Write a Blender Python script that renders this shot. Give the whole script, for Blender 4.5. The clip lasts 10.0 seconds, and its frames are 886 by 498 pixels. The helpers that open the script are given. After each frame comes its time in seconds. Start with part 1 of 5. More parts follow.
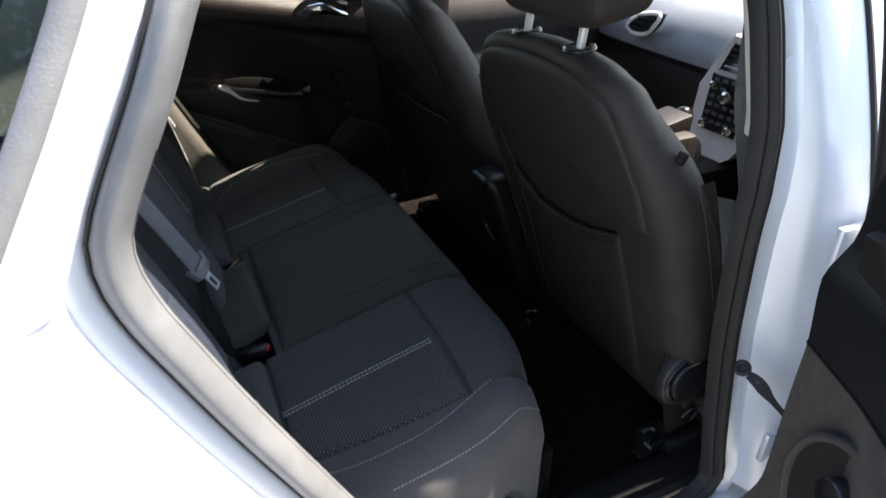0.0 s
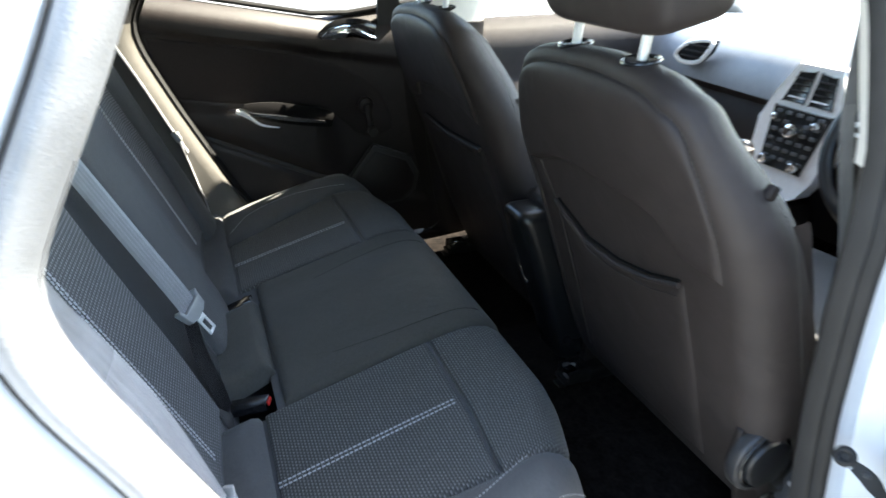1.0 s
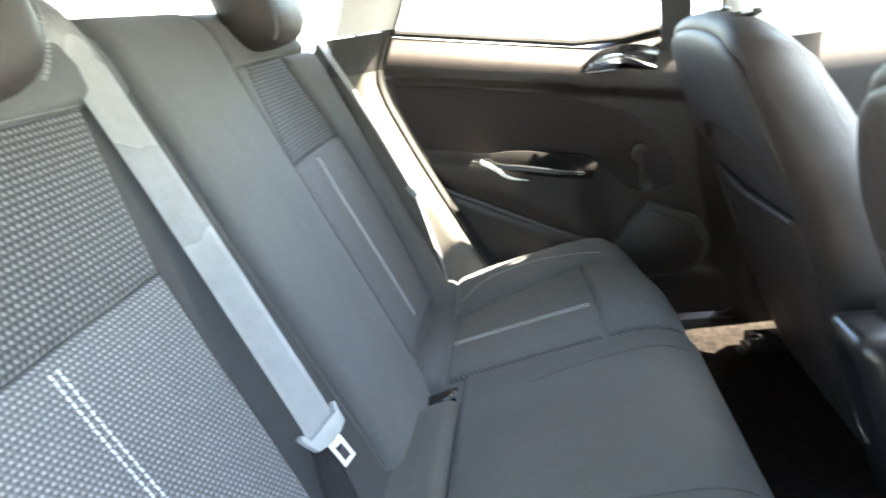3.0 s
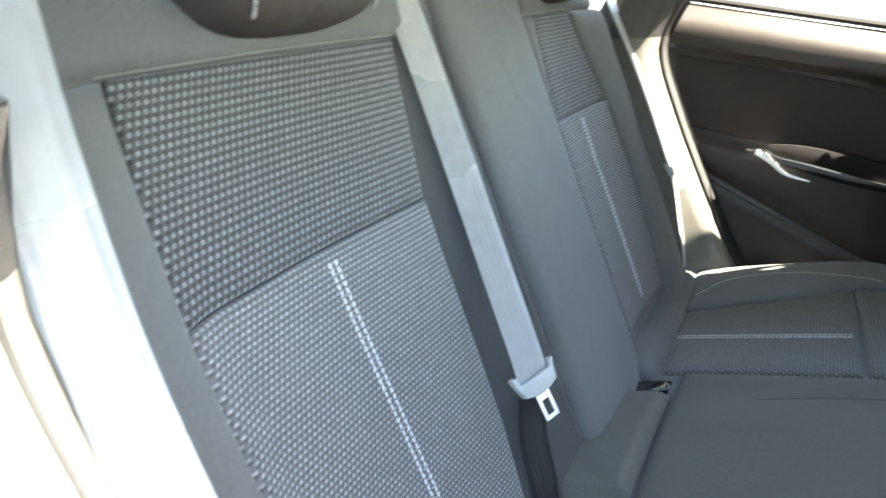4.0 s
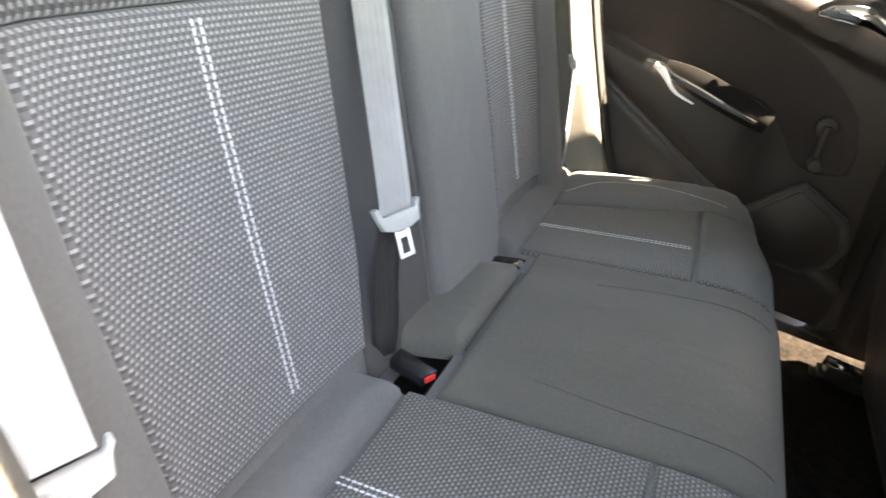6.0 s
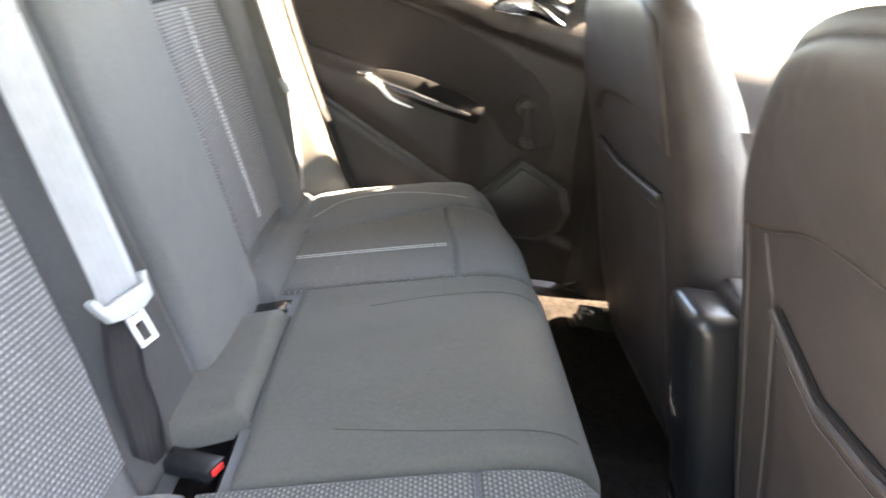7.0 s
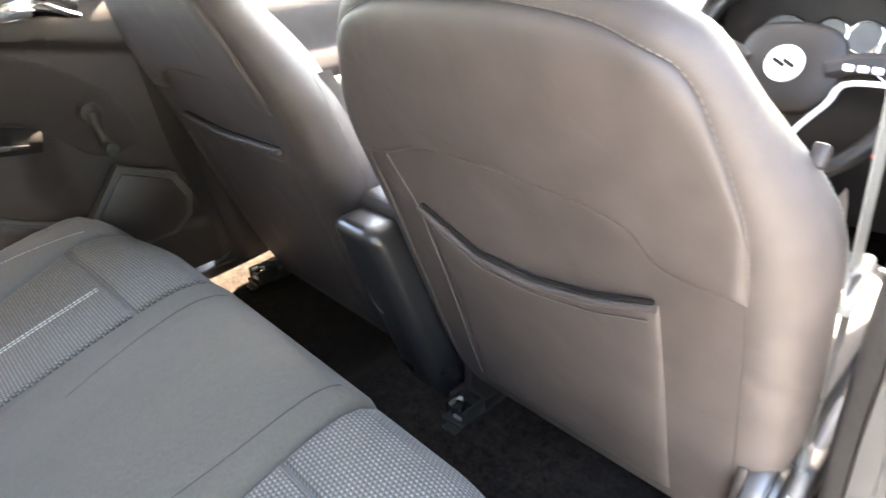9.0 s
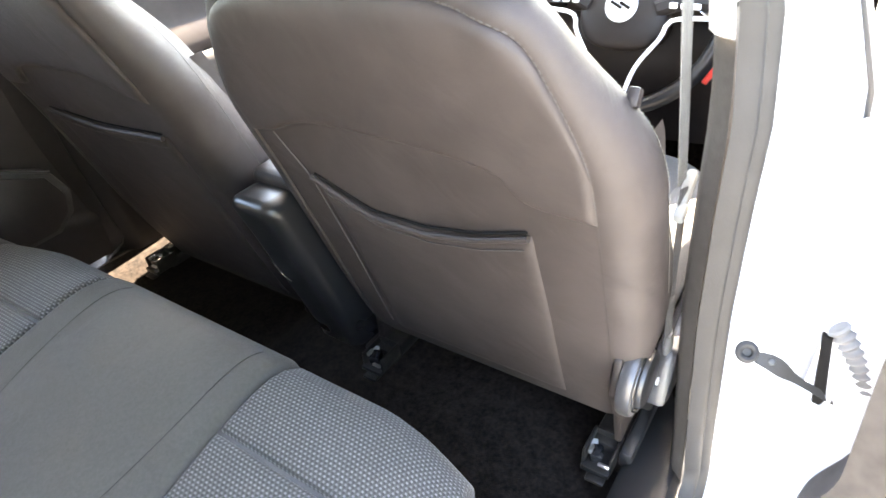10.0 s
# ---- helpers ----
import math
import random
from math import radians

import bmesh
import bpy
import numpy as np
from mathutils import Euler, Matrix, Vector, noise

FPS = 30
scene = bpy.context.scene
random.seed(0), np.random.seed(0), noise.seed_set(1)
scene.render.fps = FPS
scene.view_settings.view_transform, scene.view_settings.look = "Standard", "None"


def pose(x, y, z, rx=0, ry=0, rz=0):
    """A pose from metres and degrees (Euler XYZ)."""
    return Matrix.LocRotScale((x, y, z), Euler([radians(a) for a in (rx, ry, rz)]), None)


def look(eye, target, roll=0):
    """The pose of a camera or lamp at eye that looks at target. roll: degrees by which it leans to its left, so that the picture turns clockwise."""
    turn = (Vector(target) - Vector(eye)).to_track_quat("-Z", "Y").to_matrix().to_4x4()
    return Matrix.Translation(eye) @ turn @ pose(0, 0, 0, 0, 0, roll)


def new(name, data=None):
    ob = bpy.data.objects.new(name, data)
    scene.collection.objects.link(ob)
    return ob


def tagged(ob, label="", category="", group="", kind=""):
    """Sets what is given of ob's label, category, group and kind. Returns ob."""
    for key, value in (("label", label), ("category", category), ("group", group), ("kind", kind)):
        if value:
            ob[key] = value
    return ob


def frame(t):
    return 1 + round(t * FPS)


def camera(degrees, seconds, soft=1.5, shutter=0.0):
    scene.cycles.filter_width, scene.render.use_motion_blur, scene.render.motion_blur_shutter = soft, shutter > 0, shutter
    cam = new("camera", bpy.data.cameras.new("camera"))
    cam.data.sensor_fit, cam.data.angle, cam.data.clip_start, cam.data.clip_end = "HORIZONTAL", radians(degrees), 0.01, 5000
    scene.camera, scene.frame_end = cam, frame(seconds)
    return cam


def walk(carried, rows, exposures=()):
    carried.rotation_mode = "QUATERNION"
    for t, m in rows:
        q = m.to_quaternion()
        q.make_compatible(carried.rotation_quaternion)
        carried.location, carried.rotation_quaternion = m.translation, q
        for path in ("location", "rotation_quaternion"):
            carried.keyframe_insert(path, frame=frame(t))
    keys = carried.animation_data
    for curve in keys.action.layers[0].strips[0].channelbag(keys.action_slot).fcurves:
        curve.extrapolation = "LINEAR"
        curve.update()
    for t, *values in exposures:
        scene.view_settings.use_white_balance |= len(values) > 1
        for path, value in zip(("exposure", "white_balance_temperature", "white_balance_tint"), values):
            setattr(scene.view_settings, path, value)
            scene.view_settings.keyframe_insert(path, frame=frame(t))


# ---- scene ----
cam = camera(71.5, 10.0, shutter=0.5)
PATH = [
    (0, (-0.491, -1.201, 1.336), (0.225, 0.373, 0.331), -0.3),
    (0.5, (-0.483, -1.152, 1.307), (0.296, 0.451, 0.398), -0.6),
    (1, (-0.434, -1.071, 1.27), (0.22, 0.589, 0.368), -0.3),
    (1.5, (-0.32, -0.943, 1.214), (0.111, 0.778, 0.289), -3.1),
    (2, (-0.276, -0.846, 1.183), (-0.028, 0.943, 0.324), -5.0),
    (2.2, (-0.273, -0.812, 1.164), (-0.098, 0.998, 0.33), -5.7),
    (3.3, (-0.222, -0.746, 1.21), (-0.738, 1.055, 0.51), -7.9),
    (3.5, (-0.229, -0.747, 1.206), (-0.885, 0.996, 0.476), -7.1),
    (4, (-0.255, -0.764, 1.199), (-1.226, 0.81, 0.437), -3.6),
    (4.5, (-0.26, -0.775, 1.184), (-1.26, 0.725, 0.32), 1.5),
    (5, (-0.25, -0.777, 1.157), (-1.111, 0.729, 0.161), 8.1),
    (5.2, (-0.246, -0.775, 1.142), (-1.026, 0.749, 0.108), 9.9),
    (6.5, (-0.243, -0.733, 1.113), (-0.499, 1.005, 0.158), 14.0),
    (7, (-0.252, -0.702, 1.107), (-0.072, 1.102, 0.263), 10.2),
    (7.5, (-0.258, -0.7, 1.116), (0.168, 1.033, 0.212), 4.2),
    (8, (-0.257, -0.693, 1.124), (0.438, 0.927, 0.179), -0.3),
    (8.5, (-0.283, -0.697, 1.148), (0.75, 0.736, 0.21), -1.9),
    (9, (-0.325, -0.714, 1.18), (0.868, 0.556, 0.197), -2.9),
    (9.5, (-0.347, -0.74, 1.198), (0.938, 0.331, 0.102), -5.0),
    (10, (-0.368, -0.761, 1.219), (0.963, 0.218, 0.092), -5.5),
]
EXPO = [(0.0, 2.15, 7300, 13), (0.6, 2.82, 7300, 13), (1.0, 3.53, 7000, 6), (1.5, 5.36, 6850, -2), (2.2, 5.72, 7500, 1), (3.5, 4.95, 7550, 7), (4.0, 4.90, 7350, 5), (4.5, 4.42, 7700, 10), (5.0, 4.22, 8300, 12), (6.5, 5.72, 9300, 14), (7.0, 5.85, 9000, 15), (7.6, 6.05, 8800, 15), (8.5, 6.22, 8800, 15), (9.2, 6.07, 8600, 15), (10.0, 5.76, 8500, 14)]
walk(cam, [(t, look(eye, target, roll)) for t, eye, target, roll in PATH], EXPO)

# ---- world and sun ----
SUN = Vector((0.74, 0.035, 1.0)).normalized()
world = bpy.data.worlds.new("world")
scene.world = world
world.use_nodes = True
wn = world.node_tree.nodes
sky = wn.new("ShaderNodeTexSky")
sky.sky_type, sky.sun_disc = "NISHITA", False
sky.sun_elevation = math.asin(SUN.z)
sky.sun_rotation = math.atan2(SUN.x, SUN.y)
wn["Background"].inputs["Strength"].default_value = 0.15
world.node_tree.links.new(sky.outputs["Color"], wn["Background"].inputs["Color"])
sun_lamp = bpy.data.lights.new("sun", "SUN")
sun_lamp.energy, sun_lamp.angle, sun_lamp.color = 4.5, radians(0.5), (1.0, 0.95, 0.87)
sun_ob = new("sun", sun_lamp)
sun_ob.matrix_world = look(SUN * 20, (0, 0, 0))


# ---- materials ----
def material(name, base, rough=0.6, metal=0.0, var=0.12, scale=60.0, bump=0.15, fine=900.0, coat=0.0, sheen=0.0, spec=0.5, big=4.0, wrinkle=0.0):
    """A painted, moulded or woven surface with two scales of variation and fine relief."""
    m = bpy.data.materials.new(name)
    m.use_nodes = True
    n, l = m.node_tree.nodes, m.node_tree.links
    b = n["Principled BSDF"]
    tc = n.new("ShaderNodeTexCoord")
    a = n.new("ShaderNodeTexNoise")
    a.inputs["Scale"].default_value, a.inputs["Detail"].default_value = scale, 4.0
    c = n.new("ShaderNodeTexNoise")
    c.inputs["Scale"].default_value, c.inputs["Detail"].default_value = big, 3.0
    l.new(tc.outputs["Object"], a.inputs["Vector"])
    l.new(tc.outputs["Object"], c.inputs["Vector"])
    add = n.new("ShaderNodeMath")
    add.operation = "ADD"
    l.new(a.outputs["Fac"], add.inputs[0])
    l.new(c.outputs["Fac"], add.inputs[1])
    ramp = n.new("ShaderNodeMapRange")
    ramp.inputs["From Min"].default_value, ramp.inputs["From Max"].default_value = 0.7, 1.3
    ramp.inputs["To Min"].default_value, ramp.inputs["To Max"].default_value = 1 - var, 1 + var
    l.new(add.outputs[0], ramp.inputs["Value"])
    mul = n.new("ShaderNodeVectorMath")
    mul.operation = "SCALE"
    mul.inputs[0].default_value = base
    l.new(ramp.outputs[0], mul.inputs["Scale"])
    l.new(mul.outputs[0], b.inputs["Base Color"])
    rr = n.new("ShaderNodeMapRange")
    rr.inputs["From Min"].default_value, rr.inputs["From Max"].default_value = 0.3, 0.7
    rr.inputs["To Min"].default_value, rr.inputs["To Max"].default_value = max(0.03, rough - 0.08), min(1, rough + 0.08)
    l.new(c.outputs["Fac"], rr.inputs["Value"])
    l.new(rr.outputs[0], b.inputs["Roughness"])
    b.inputs["Metallic"].default_value = metal
    b.inputs["Coat Weight"].default_value = coat
    b.inputs["Coat Roughness"].default_value = 0.08
    b.inputs["Sheen Weight"].default_value = sheen
    b.inputs["Sheen Roughness"].default_value = 0.5
    b.inputs["Specular IOR Level"].default_value = spec
    if bump:
        f = n.new("ShaderNodeTexNoise")
        f.inputs["Scale"].default_value, f.inputs["Detail"].default_value = fine, 2.0
        l.new(tc.outputs["Object"], f.inputs["Vector"])
        bn = n.new("ShaderNodeBump")
        bn.inputs["Strength"].default_value, bn.inputs["Distance"].default_value = bump, 0.001
        l.new(f.outputs["Fac"], bn.inputs["Height"])
        l.new(bn.outputs[0], b.inputs["Normal"])
        if wrinkle:
            # soft, uneven sagging of the padding below
            w = n.new("ShaderNodeTexNoise")
            w.inputs["Scale"].default_value, w.inputs["Detail"].default_value = 11.0, 3.0
            w.inputs["Distortion"].default_value = 0.6
            l.new(tc.outputs["Object"], w.inputs["Vector"])
            b2 = n.new("ShaderNodeBump")
            b2.inputs["Strength"].default_value, b2.inputs["Distance"].default_value = wrinkle, 0.012
            l.new(w.outputs["Fac"], b2.inputs["Height"])
            l.new(b2.outputs[0], bn.inputs["Normal"])
    return m


def woven(name, dark, light, width=0.0066, row=0.0058, gap=0.0020, flat=1.11, rough=0.8, foot_shade=0.6):
    """Upholstery with staggered light threads on a dark ground, laid out in metres along the surface."""
    m = material(name, dark, rough, bump=0.0, sheen=0.1, spec=0.35)
    n, l = m.node_tree.nodes, m.node_tree.links
    b = n["Principled BSDF"]
    uv = n.new("ShaderNodeUVMap")
    br = n.new("ShaderNodeTexBrick")
    br.inputs["Scale"].default_value = 1.0
    br.inputs["Brick Width"].default_value, br.inputs["Row Height"].default_value = width, row * flat
    mp = n.new("ShaderNodeMapping")
    mp.inputs["Scale"].default_value = (1.0, flat, 1.0)
    l.new(uv.outputs[0], mp.inputs["Vector"])
    br.inputs["Mortar Size"].default_value, br.inputs["Mortar Smooth"].default_value = gap, 0.25
    br.inputs["Color1"].default_value = (*light, 1)
    br.inputs["Color2"].default_value = (*[v * 0.7 for v in light], 1)
    br.offset = 0.5
    l.new(mp.outputs[0], br.inputs["Vector"])
    old = b.inputs["Base Color"].links[0].from_socket
    l.new(old, br.inputs["Mortar"])
    # shade at the foot of every thread, multiplied into the colour
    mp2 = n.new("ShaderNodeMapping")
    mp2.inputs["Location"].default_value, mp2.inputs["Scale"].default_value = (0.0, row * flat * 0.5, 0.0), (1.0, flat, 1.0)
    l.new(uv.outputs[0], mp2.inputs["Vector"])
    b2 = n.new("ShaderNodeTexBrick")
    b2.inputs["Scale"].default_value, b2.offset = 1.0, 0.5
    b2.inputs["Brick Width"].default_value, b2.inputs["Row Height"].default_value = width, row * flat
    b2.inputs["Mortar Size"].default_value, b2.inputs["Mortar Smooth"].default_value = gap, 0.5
    b2.inputs["Color1"].default_value = b2.inputs["Color2"].default_value = (foot_shade, foot_shade, foot_shade, 1)
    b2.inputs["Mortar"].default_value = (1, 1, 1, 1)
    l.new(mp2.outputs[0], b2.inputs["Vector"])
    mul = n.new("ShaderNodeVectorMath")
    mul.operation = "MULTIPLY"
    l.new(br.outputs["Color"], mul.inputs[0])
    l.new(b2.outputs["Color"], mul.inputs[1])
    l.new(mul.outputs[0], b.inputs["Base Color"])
    inv = n.new("ShaderNodeMath")
    inv.operation = "SUBTRACT"
    inv.inputs[0].default_value = 1.0
    l.new(br.outputs["Fac"], inv.inputs[1])
    bn = n.new("ShaderNodeBump")
    bn.inputs["Strength"].default_value, bn.inputs["Distance"].default_value = 0.6, 0.0012
    l.new(inv.outputs[0], bn.inputs["Height"])
    l.new(bn.outputs[0], b.inputs["Normal"])
    return m


def webbing(name, base, sheen=0.4, spec=0.7):
    """Belt webbing: fine cross ribs and a few lengthwise lines."""
    m = material(name, base, 0.30, bump=0.0, sheen=sheen, spec=spec)
    n, l = m.node_tree.nodes, m.node_tree.links
    b = n["Principled BSDF"]
    uv = n.new("ShaderNodeUVMap")
    wv = n.new("ShaderNodeTexWave")
    wv.bands_direction = "Y"
    wv.inputs["Scale"].default_value = 320.0
    l.new(uv.outputs[0], wv.inputs["Vector"])
    w2 = n.new("ShaderNodeTexWave")
    w2.bands_direction = "X"
    w2.inputs["Scale"].default_value = 38.0
    l.new(uv.outputs[0], w2.inputs["Vector"])
    add = n.new("ShaderNodeMath")
    l.new(wv.outputs["Fac"], add.inputs[0])
    l.new(w2.outputs["Fac"], add.inputs[1])
    bn = n.new("ShaderNodeBump")
    bn.inputs["Strength"].default_value, bn.inputs["Distance"].default_value = 0.5, 0.0006
    l.new(add.outputs[0], bn.inputs["Height"])
    l.new(bn.outputs[0], b.inputs["Normal"])
    return m


def glass(name, tint=(0.93, 0.96, 0.95)):
    m = bpy.data.materials.new(name)
    m.use_nodes = True
    n, l = m.node_tree.nodes, m.node_tree.links
    n.remove(n["Principled BSDF"])
    t, g, mix, fr = n.new("ShaderNodeBsdfTransparent"), n.new("ShaderNodeBsdfGlossy"), n.new("ShaderNodeMixShader"), n.new("ShaderNodeFresnel")
    t.inputs[0].default_value = (*tint, 1)
    g.inputs["Roughness"].default_value = 0.02
    fr.inputs["IOR"].default_value = 1.5
    l.new(fr.outputs[0], mix.inputs[0])
    l.new(t.outputs[0], mix.inputs[1])
    l.new(g.outputs[0], mix.inputs[2])
    l.new(mix.outputs[0], n["Material Output"].inputs[0])
    return m


FABRIC = material("charcoal_fabric", (0.079, 0.079, 0.0795), 0.88, var=0.12, scale=220, bump=0.5, fine=1500, sheen=0.12, spec=0.3, wrinkle=0.25)
# charcoal fabric darkened by the centre belt's contact shadow
FABRIC_BELT_SHADE = material("belt_shade_fabric", (0.038, 0.037, 0.037), 0.9, var=0.14, scale=220, bump=0.5, fine=1500, sheen=0.05, spec=0.3)
FABRIC_MID = material("charcoal_fabric_centre", (0.066, 0.064, 0.056), 0.88, var=0.14, scale=220, bump=0.5, fine=1500, sheen=0.08, spec=0.3, wrinkle=0.25)
BACKING = material("seat_back_vinyl", (0.0315, 0.0252, 0.0236), 0.58, var=0.2, scale=26, bump=0.4, fine=1100, sheen=0.0, spec=0.32, wrinkle=0.3)
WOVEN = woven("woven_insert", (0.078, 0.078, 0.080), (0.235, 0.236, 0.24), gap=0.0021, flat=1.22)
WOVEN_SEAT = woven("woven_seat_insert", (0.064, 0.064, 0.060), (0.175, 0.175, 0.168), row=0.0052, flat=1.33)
WOVEN_TOP = woven("woven_insert_dark", (0.043, 0.042, 0.042), (0.165, 0.165, 0.17), width=0.0074, row=0.0072, gap=0.0025, flat=1.40, foot_shade=0.4)
THREAD = material("light_grey_thread", (0.44, 0.445, 0.45), 0.7, bump=0)
THREAD_GREY = material("grey_thread", (0.17, 0.17, 0.165), 0.7, bump=0)
THREAD_OLIVE = material("faded_thread", (0.10, 0.098, 0.085), 0.8, bump=0)
THREAD_DARK = material("dark_thread", (0.05, 0.044, 0.042), 0.7, bump=0)
CREASE = material("sewn_crease", (0.034, 0.031, 0.028), 0.9, bump=0)
# near-black for shade inside wells, slits and recesses, and for a trim joint
GAP_BLACK = material("gap_and_joint_black", (0.008, 0.0075, 0.0075), 0.95, bump=0, spec=0.1)
DOOR_FABRIC = material("door_trim_fabric", (0.0235, 0.0190, 0.0180), 0.9, var=0.15, scale=200, bump=0.4, fine=1400, sheen=0.03, spec=0.2)
PLASTIC = material("black_grained_plastic", (0.0168, 0.0130, 0.0122), 0.5, var=0.18, scale=40, bump=0.45, fine=700, spec=0.3)
PLASTIC_SOFT = material("grey_soft_plastic", (0.034, 0.032, 0.031), 0.6, var=0.25, scale=90, bump=0.45, fine=600, spec=0.35)
DASH = material("dash_soft_plastic", (0.205, 0.226, 0.255), 0.36, var=0.1, scale=40, bump=0.5, fine=500)
SEAT_COVER = material("seat_side_plastic", (0.035, 0.037, 0.042), 0.3, var=0.2, scale=40, bump=0.3, fine=700)
RECLINER = material("worn_grey_plastic", (0.030, 0.030, 0.032), 0.30, var=0.2, scale=30, bump=0.15, fine=700)
GLOSS = material("gloss_black_plastic", (0.012, 0.012, 0.013), 0.18, bump=0)
SILVER = material("silver_plastic", (0.86, 0.87, 0.89), 0.35, metal=0.0, var=0.04, bump=0)
CHROME = material("chrome", (0.8, 0.8, 0.8), 0.08, metal=1.0, var=0.03, bump=0)
SATIN = material("satin_black_plastic", (0.0095, 0.0100, 0.0112), 0.32, var=0.2, scale=30, bump=0.15, fine=700)
DARK_STEEL = material("dark_steel", (0.034, 0.033, 0.032), 0.40, metal=0.7, var=0.25, scale=90, bump=0.2)
STEEL = material("bare_steel", (0.42, 0.41, 0.40), 0.35, metal=0.9, var=0.2, scale=90, bump=0.2)
OPEN_FABRIC = material("grey_brown_door_fabric", (0.042, 0.036, 0.032), 0.9, var=0.35, scale=45, bump=0.5, fine=1200, sheen=0.05, spec=0.2)
CARPET = material("black_carpet", (0.0088, 0.0068, 0.0057), 0.98, var=0.85, scale=120, bump=1.0, fine=500, spec=0.1, big=45.0)
PAINT = material("silver_blue_paint", (0.66, 0.70, 0.76), 0.34, metal=0.25, var=0.03, scale=900, bump=0.0, coat=0.7)
RUBBER = material("grey_rubber", (0.142, 0.148, 0.157), 0.42, var=0.2, scale=25, bump=0.35, fine=400)
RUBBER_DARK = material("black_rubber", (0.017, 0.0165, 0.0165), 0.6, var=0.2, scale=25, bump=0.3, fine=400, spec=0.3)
BOOT = material("grey_boot_rubber", (0.13, 0.13, 0.133), 0.6, var=0.2, scale=60, bump=0.2)
SIDE_TRIM = material("taupe_side_trim", (0.076, 0.070, 0.060), 0.6, var=0.08, scale=50, bump=0.4, fine=700)
LIGHT_TRIM = material("light_grey_trim", (0.72, 0.70, 0.66), 0.7, var=0.05, scale=60, bump=0.3, fine=800)
HEADLINER = material("grey_headliner", (0.50, 0.49, 0.46), 0.95, var=0.06, scale=200, bump=0.5, fine=1200)
BELT = webbing("grey_webbing", (0.19, 0.196, 0.206), 0.4, 0.9)
BELT_MID = webbing("mid_grey_webbing", (0.165, 0.170, 0.178), 0.35, 0.9)
# two shaded copies of the grey webbing, for the driver belt
BELT_SHADE = webbing("shaded_grey_webbing", (0.10, 0.102, 0.104), 0.1, 0.3)
BELT_LOW_SHADE = webbing("deep_shade_webbing", (0.040, 0.039, 0.040), 0.1, 0.3)
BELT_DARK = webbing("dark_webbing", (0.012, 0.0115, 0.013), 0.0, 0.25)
BUCKLE_PLASTIC = material("grey_buckle_plastic", (0.10, 0.105, 0.11), 0.45, var=0.1, bump=0.2)
TONGUE = material("pale_grey_tongue", (0.24, 0.25, 0.25), 0.4, var=0.1, bump=0.15)
ZINC = material("bright_zinc", (0.72, 0.73, 0.74), 0.38, metal=0.45, var=0.08, bump=0)
RED = material("red_plastic", (0.65, 0.03, 0.025), 0.4, var=0.05, bump=0)
DIAL = material("dial_face", (0.10, 0.10, 0.10), 0.5, bump=0)
GLASS = glass("window_glass")
GLASS_DARK = glass("tinted_glass", (0.25, 0.30, 0.28))
GROUND = material("grey_concrete", (0.24, 0.24, 0.232), 0.9, var=0.2, scale=20, bump=0.6, fine=200, big=0.6)
LEAF = material("hedge_leaf", (0.055, 0.11, 0.025), 0.5, var=0.5, scale=9, bump=0, big=2.0)
TWIG = material("hedge_twig", (0.09, 0.06, 0.04), 0.9, var=0.3, bump=0)


# ---- shapes ----
def part(name, bm, mat, parent=None, label="", sharp=38):
    me = bpy.data.meshes.new(name)
    bm.to_mesh(me)
    bm.free()
    me.materials.append(mat)
    for p in me.polygons:
        p.use_smooth = True
    me.set_sharp_from_angle(angle=radians(sharp))
    ob = new(name, me)
    if parent:
        ob.parent = parent
    if label:
        ob["label"] = label
    return ob


def thing(name, label, category, at=(0, 0, 0), group="", kind=""):
    ob = new(name)
    ob.empty_display_size = 0.05
    ob.location = at
    return tagged(ob, label, category, group, kind)


def under(ob, at):
    """Shift of the parts of a thing whose Empty stands at its base."""
    for c in ob.children:
        c.matrix_parent_inverse = Matrix.Translation(at).inverted()
    return ob


def grid(P, wrap=False, uv=None):
    """A mesh from rows of points."""
    bm = bmesh.new()
    P = np.asarray(P, float)
    nu, nv = P.shape[:2]
    vs = [[bm.verts.new(P[i, j]) for j in range(nv)] for i in range(nu)]
    lay = bm.loops.layers.uv.new("UVMap") if uv is not None else None
    for i in range(nu - (0 if wrap else 1)):
        for j in range(nv - 1):
            ids = ((i, j), ((i + 1) % nu, j), ((i + 1) % nu, j + 1), (i, j + 1))
            try:
                f = bm.faces.new([vs[a][b] for a, b in ids])
            except ValueError:
                continue
            if lay:
                for lp, (a, b) in zip(f.loops, ids):
                    lp[lay].uv = uv[a][b]
    return bm


def curve_points(pts, n):
    """n points evenly along a smooth curve through pts."""
    p = np.asarray(pts, float)
    q = np.vstack([2 * p[0] - p[1], p, 2 * p[-1] - p[-2]])
    out = []
    for i in range(1, len(q) - 2):
        for t in np.linspace(0, 1, 16, endpoint=False):
            a, b, c, d = q[i - 1], q[i], q[i + 1], q[i + 2]
            out.append(0.5 * ((2 * b) + (c - a) * t + (2 * a - 5 * b + 4 * c - d) * t * t + (3 * b - a - 3 * c + d) * t ** 3))
    out.append(p[-1])
    out = np.array(out)
    s = np.r_[0, np.cumsum(np.linalg.norm(np.diff(out, axis=0), axis=1))]
    want = np.linspace(0, s[-1], n)
    return np.stack([np.interp(want, s, out[:, k]) for k in range(out.shape[1])], 1)


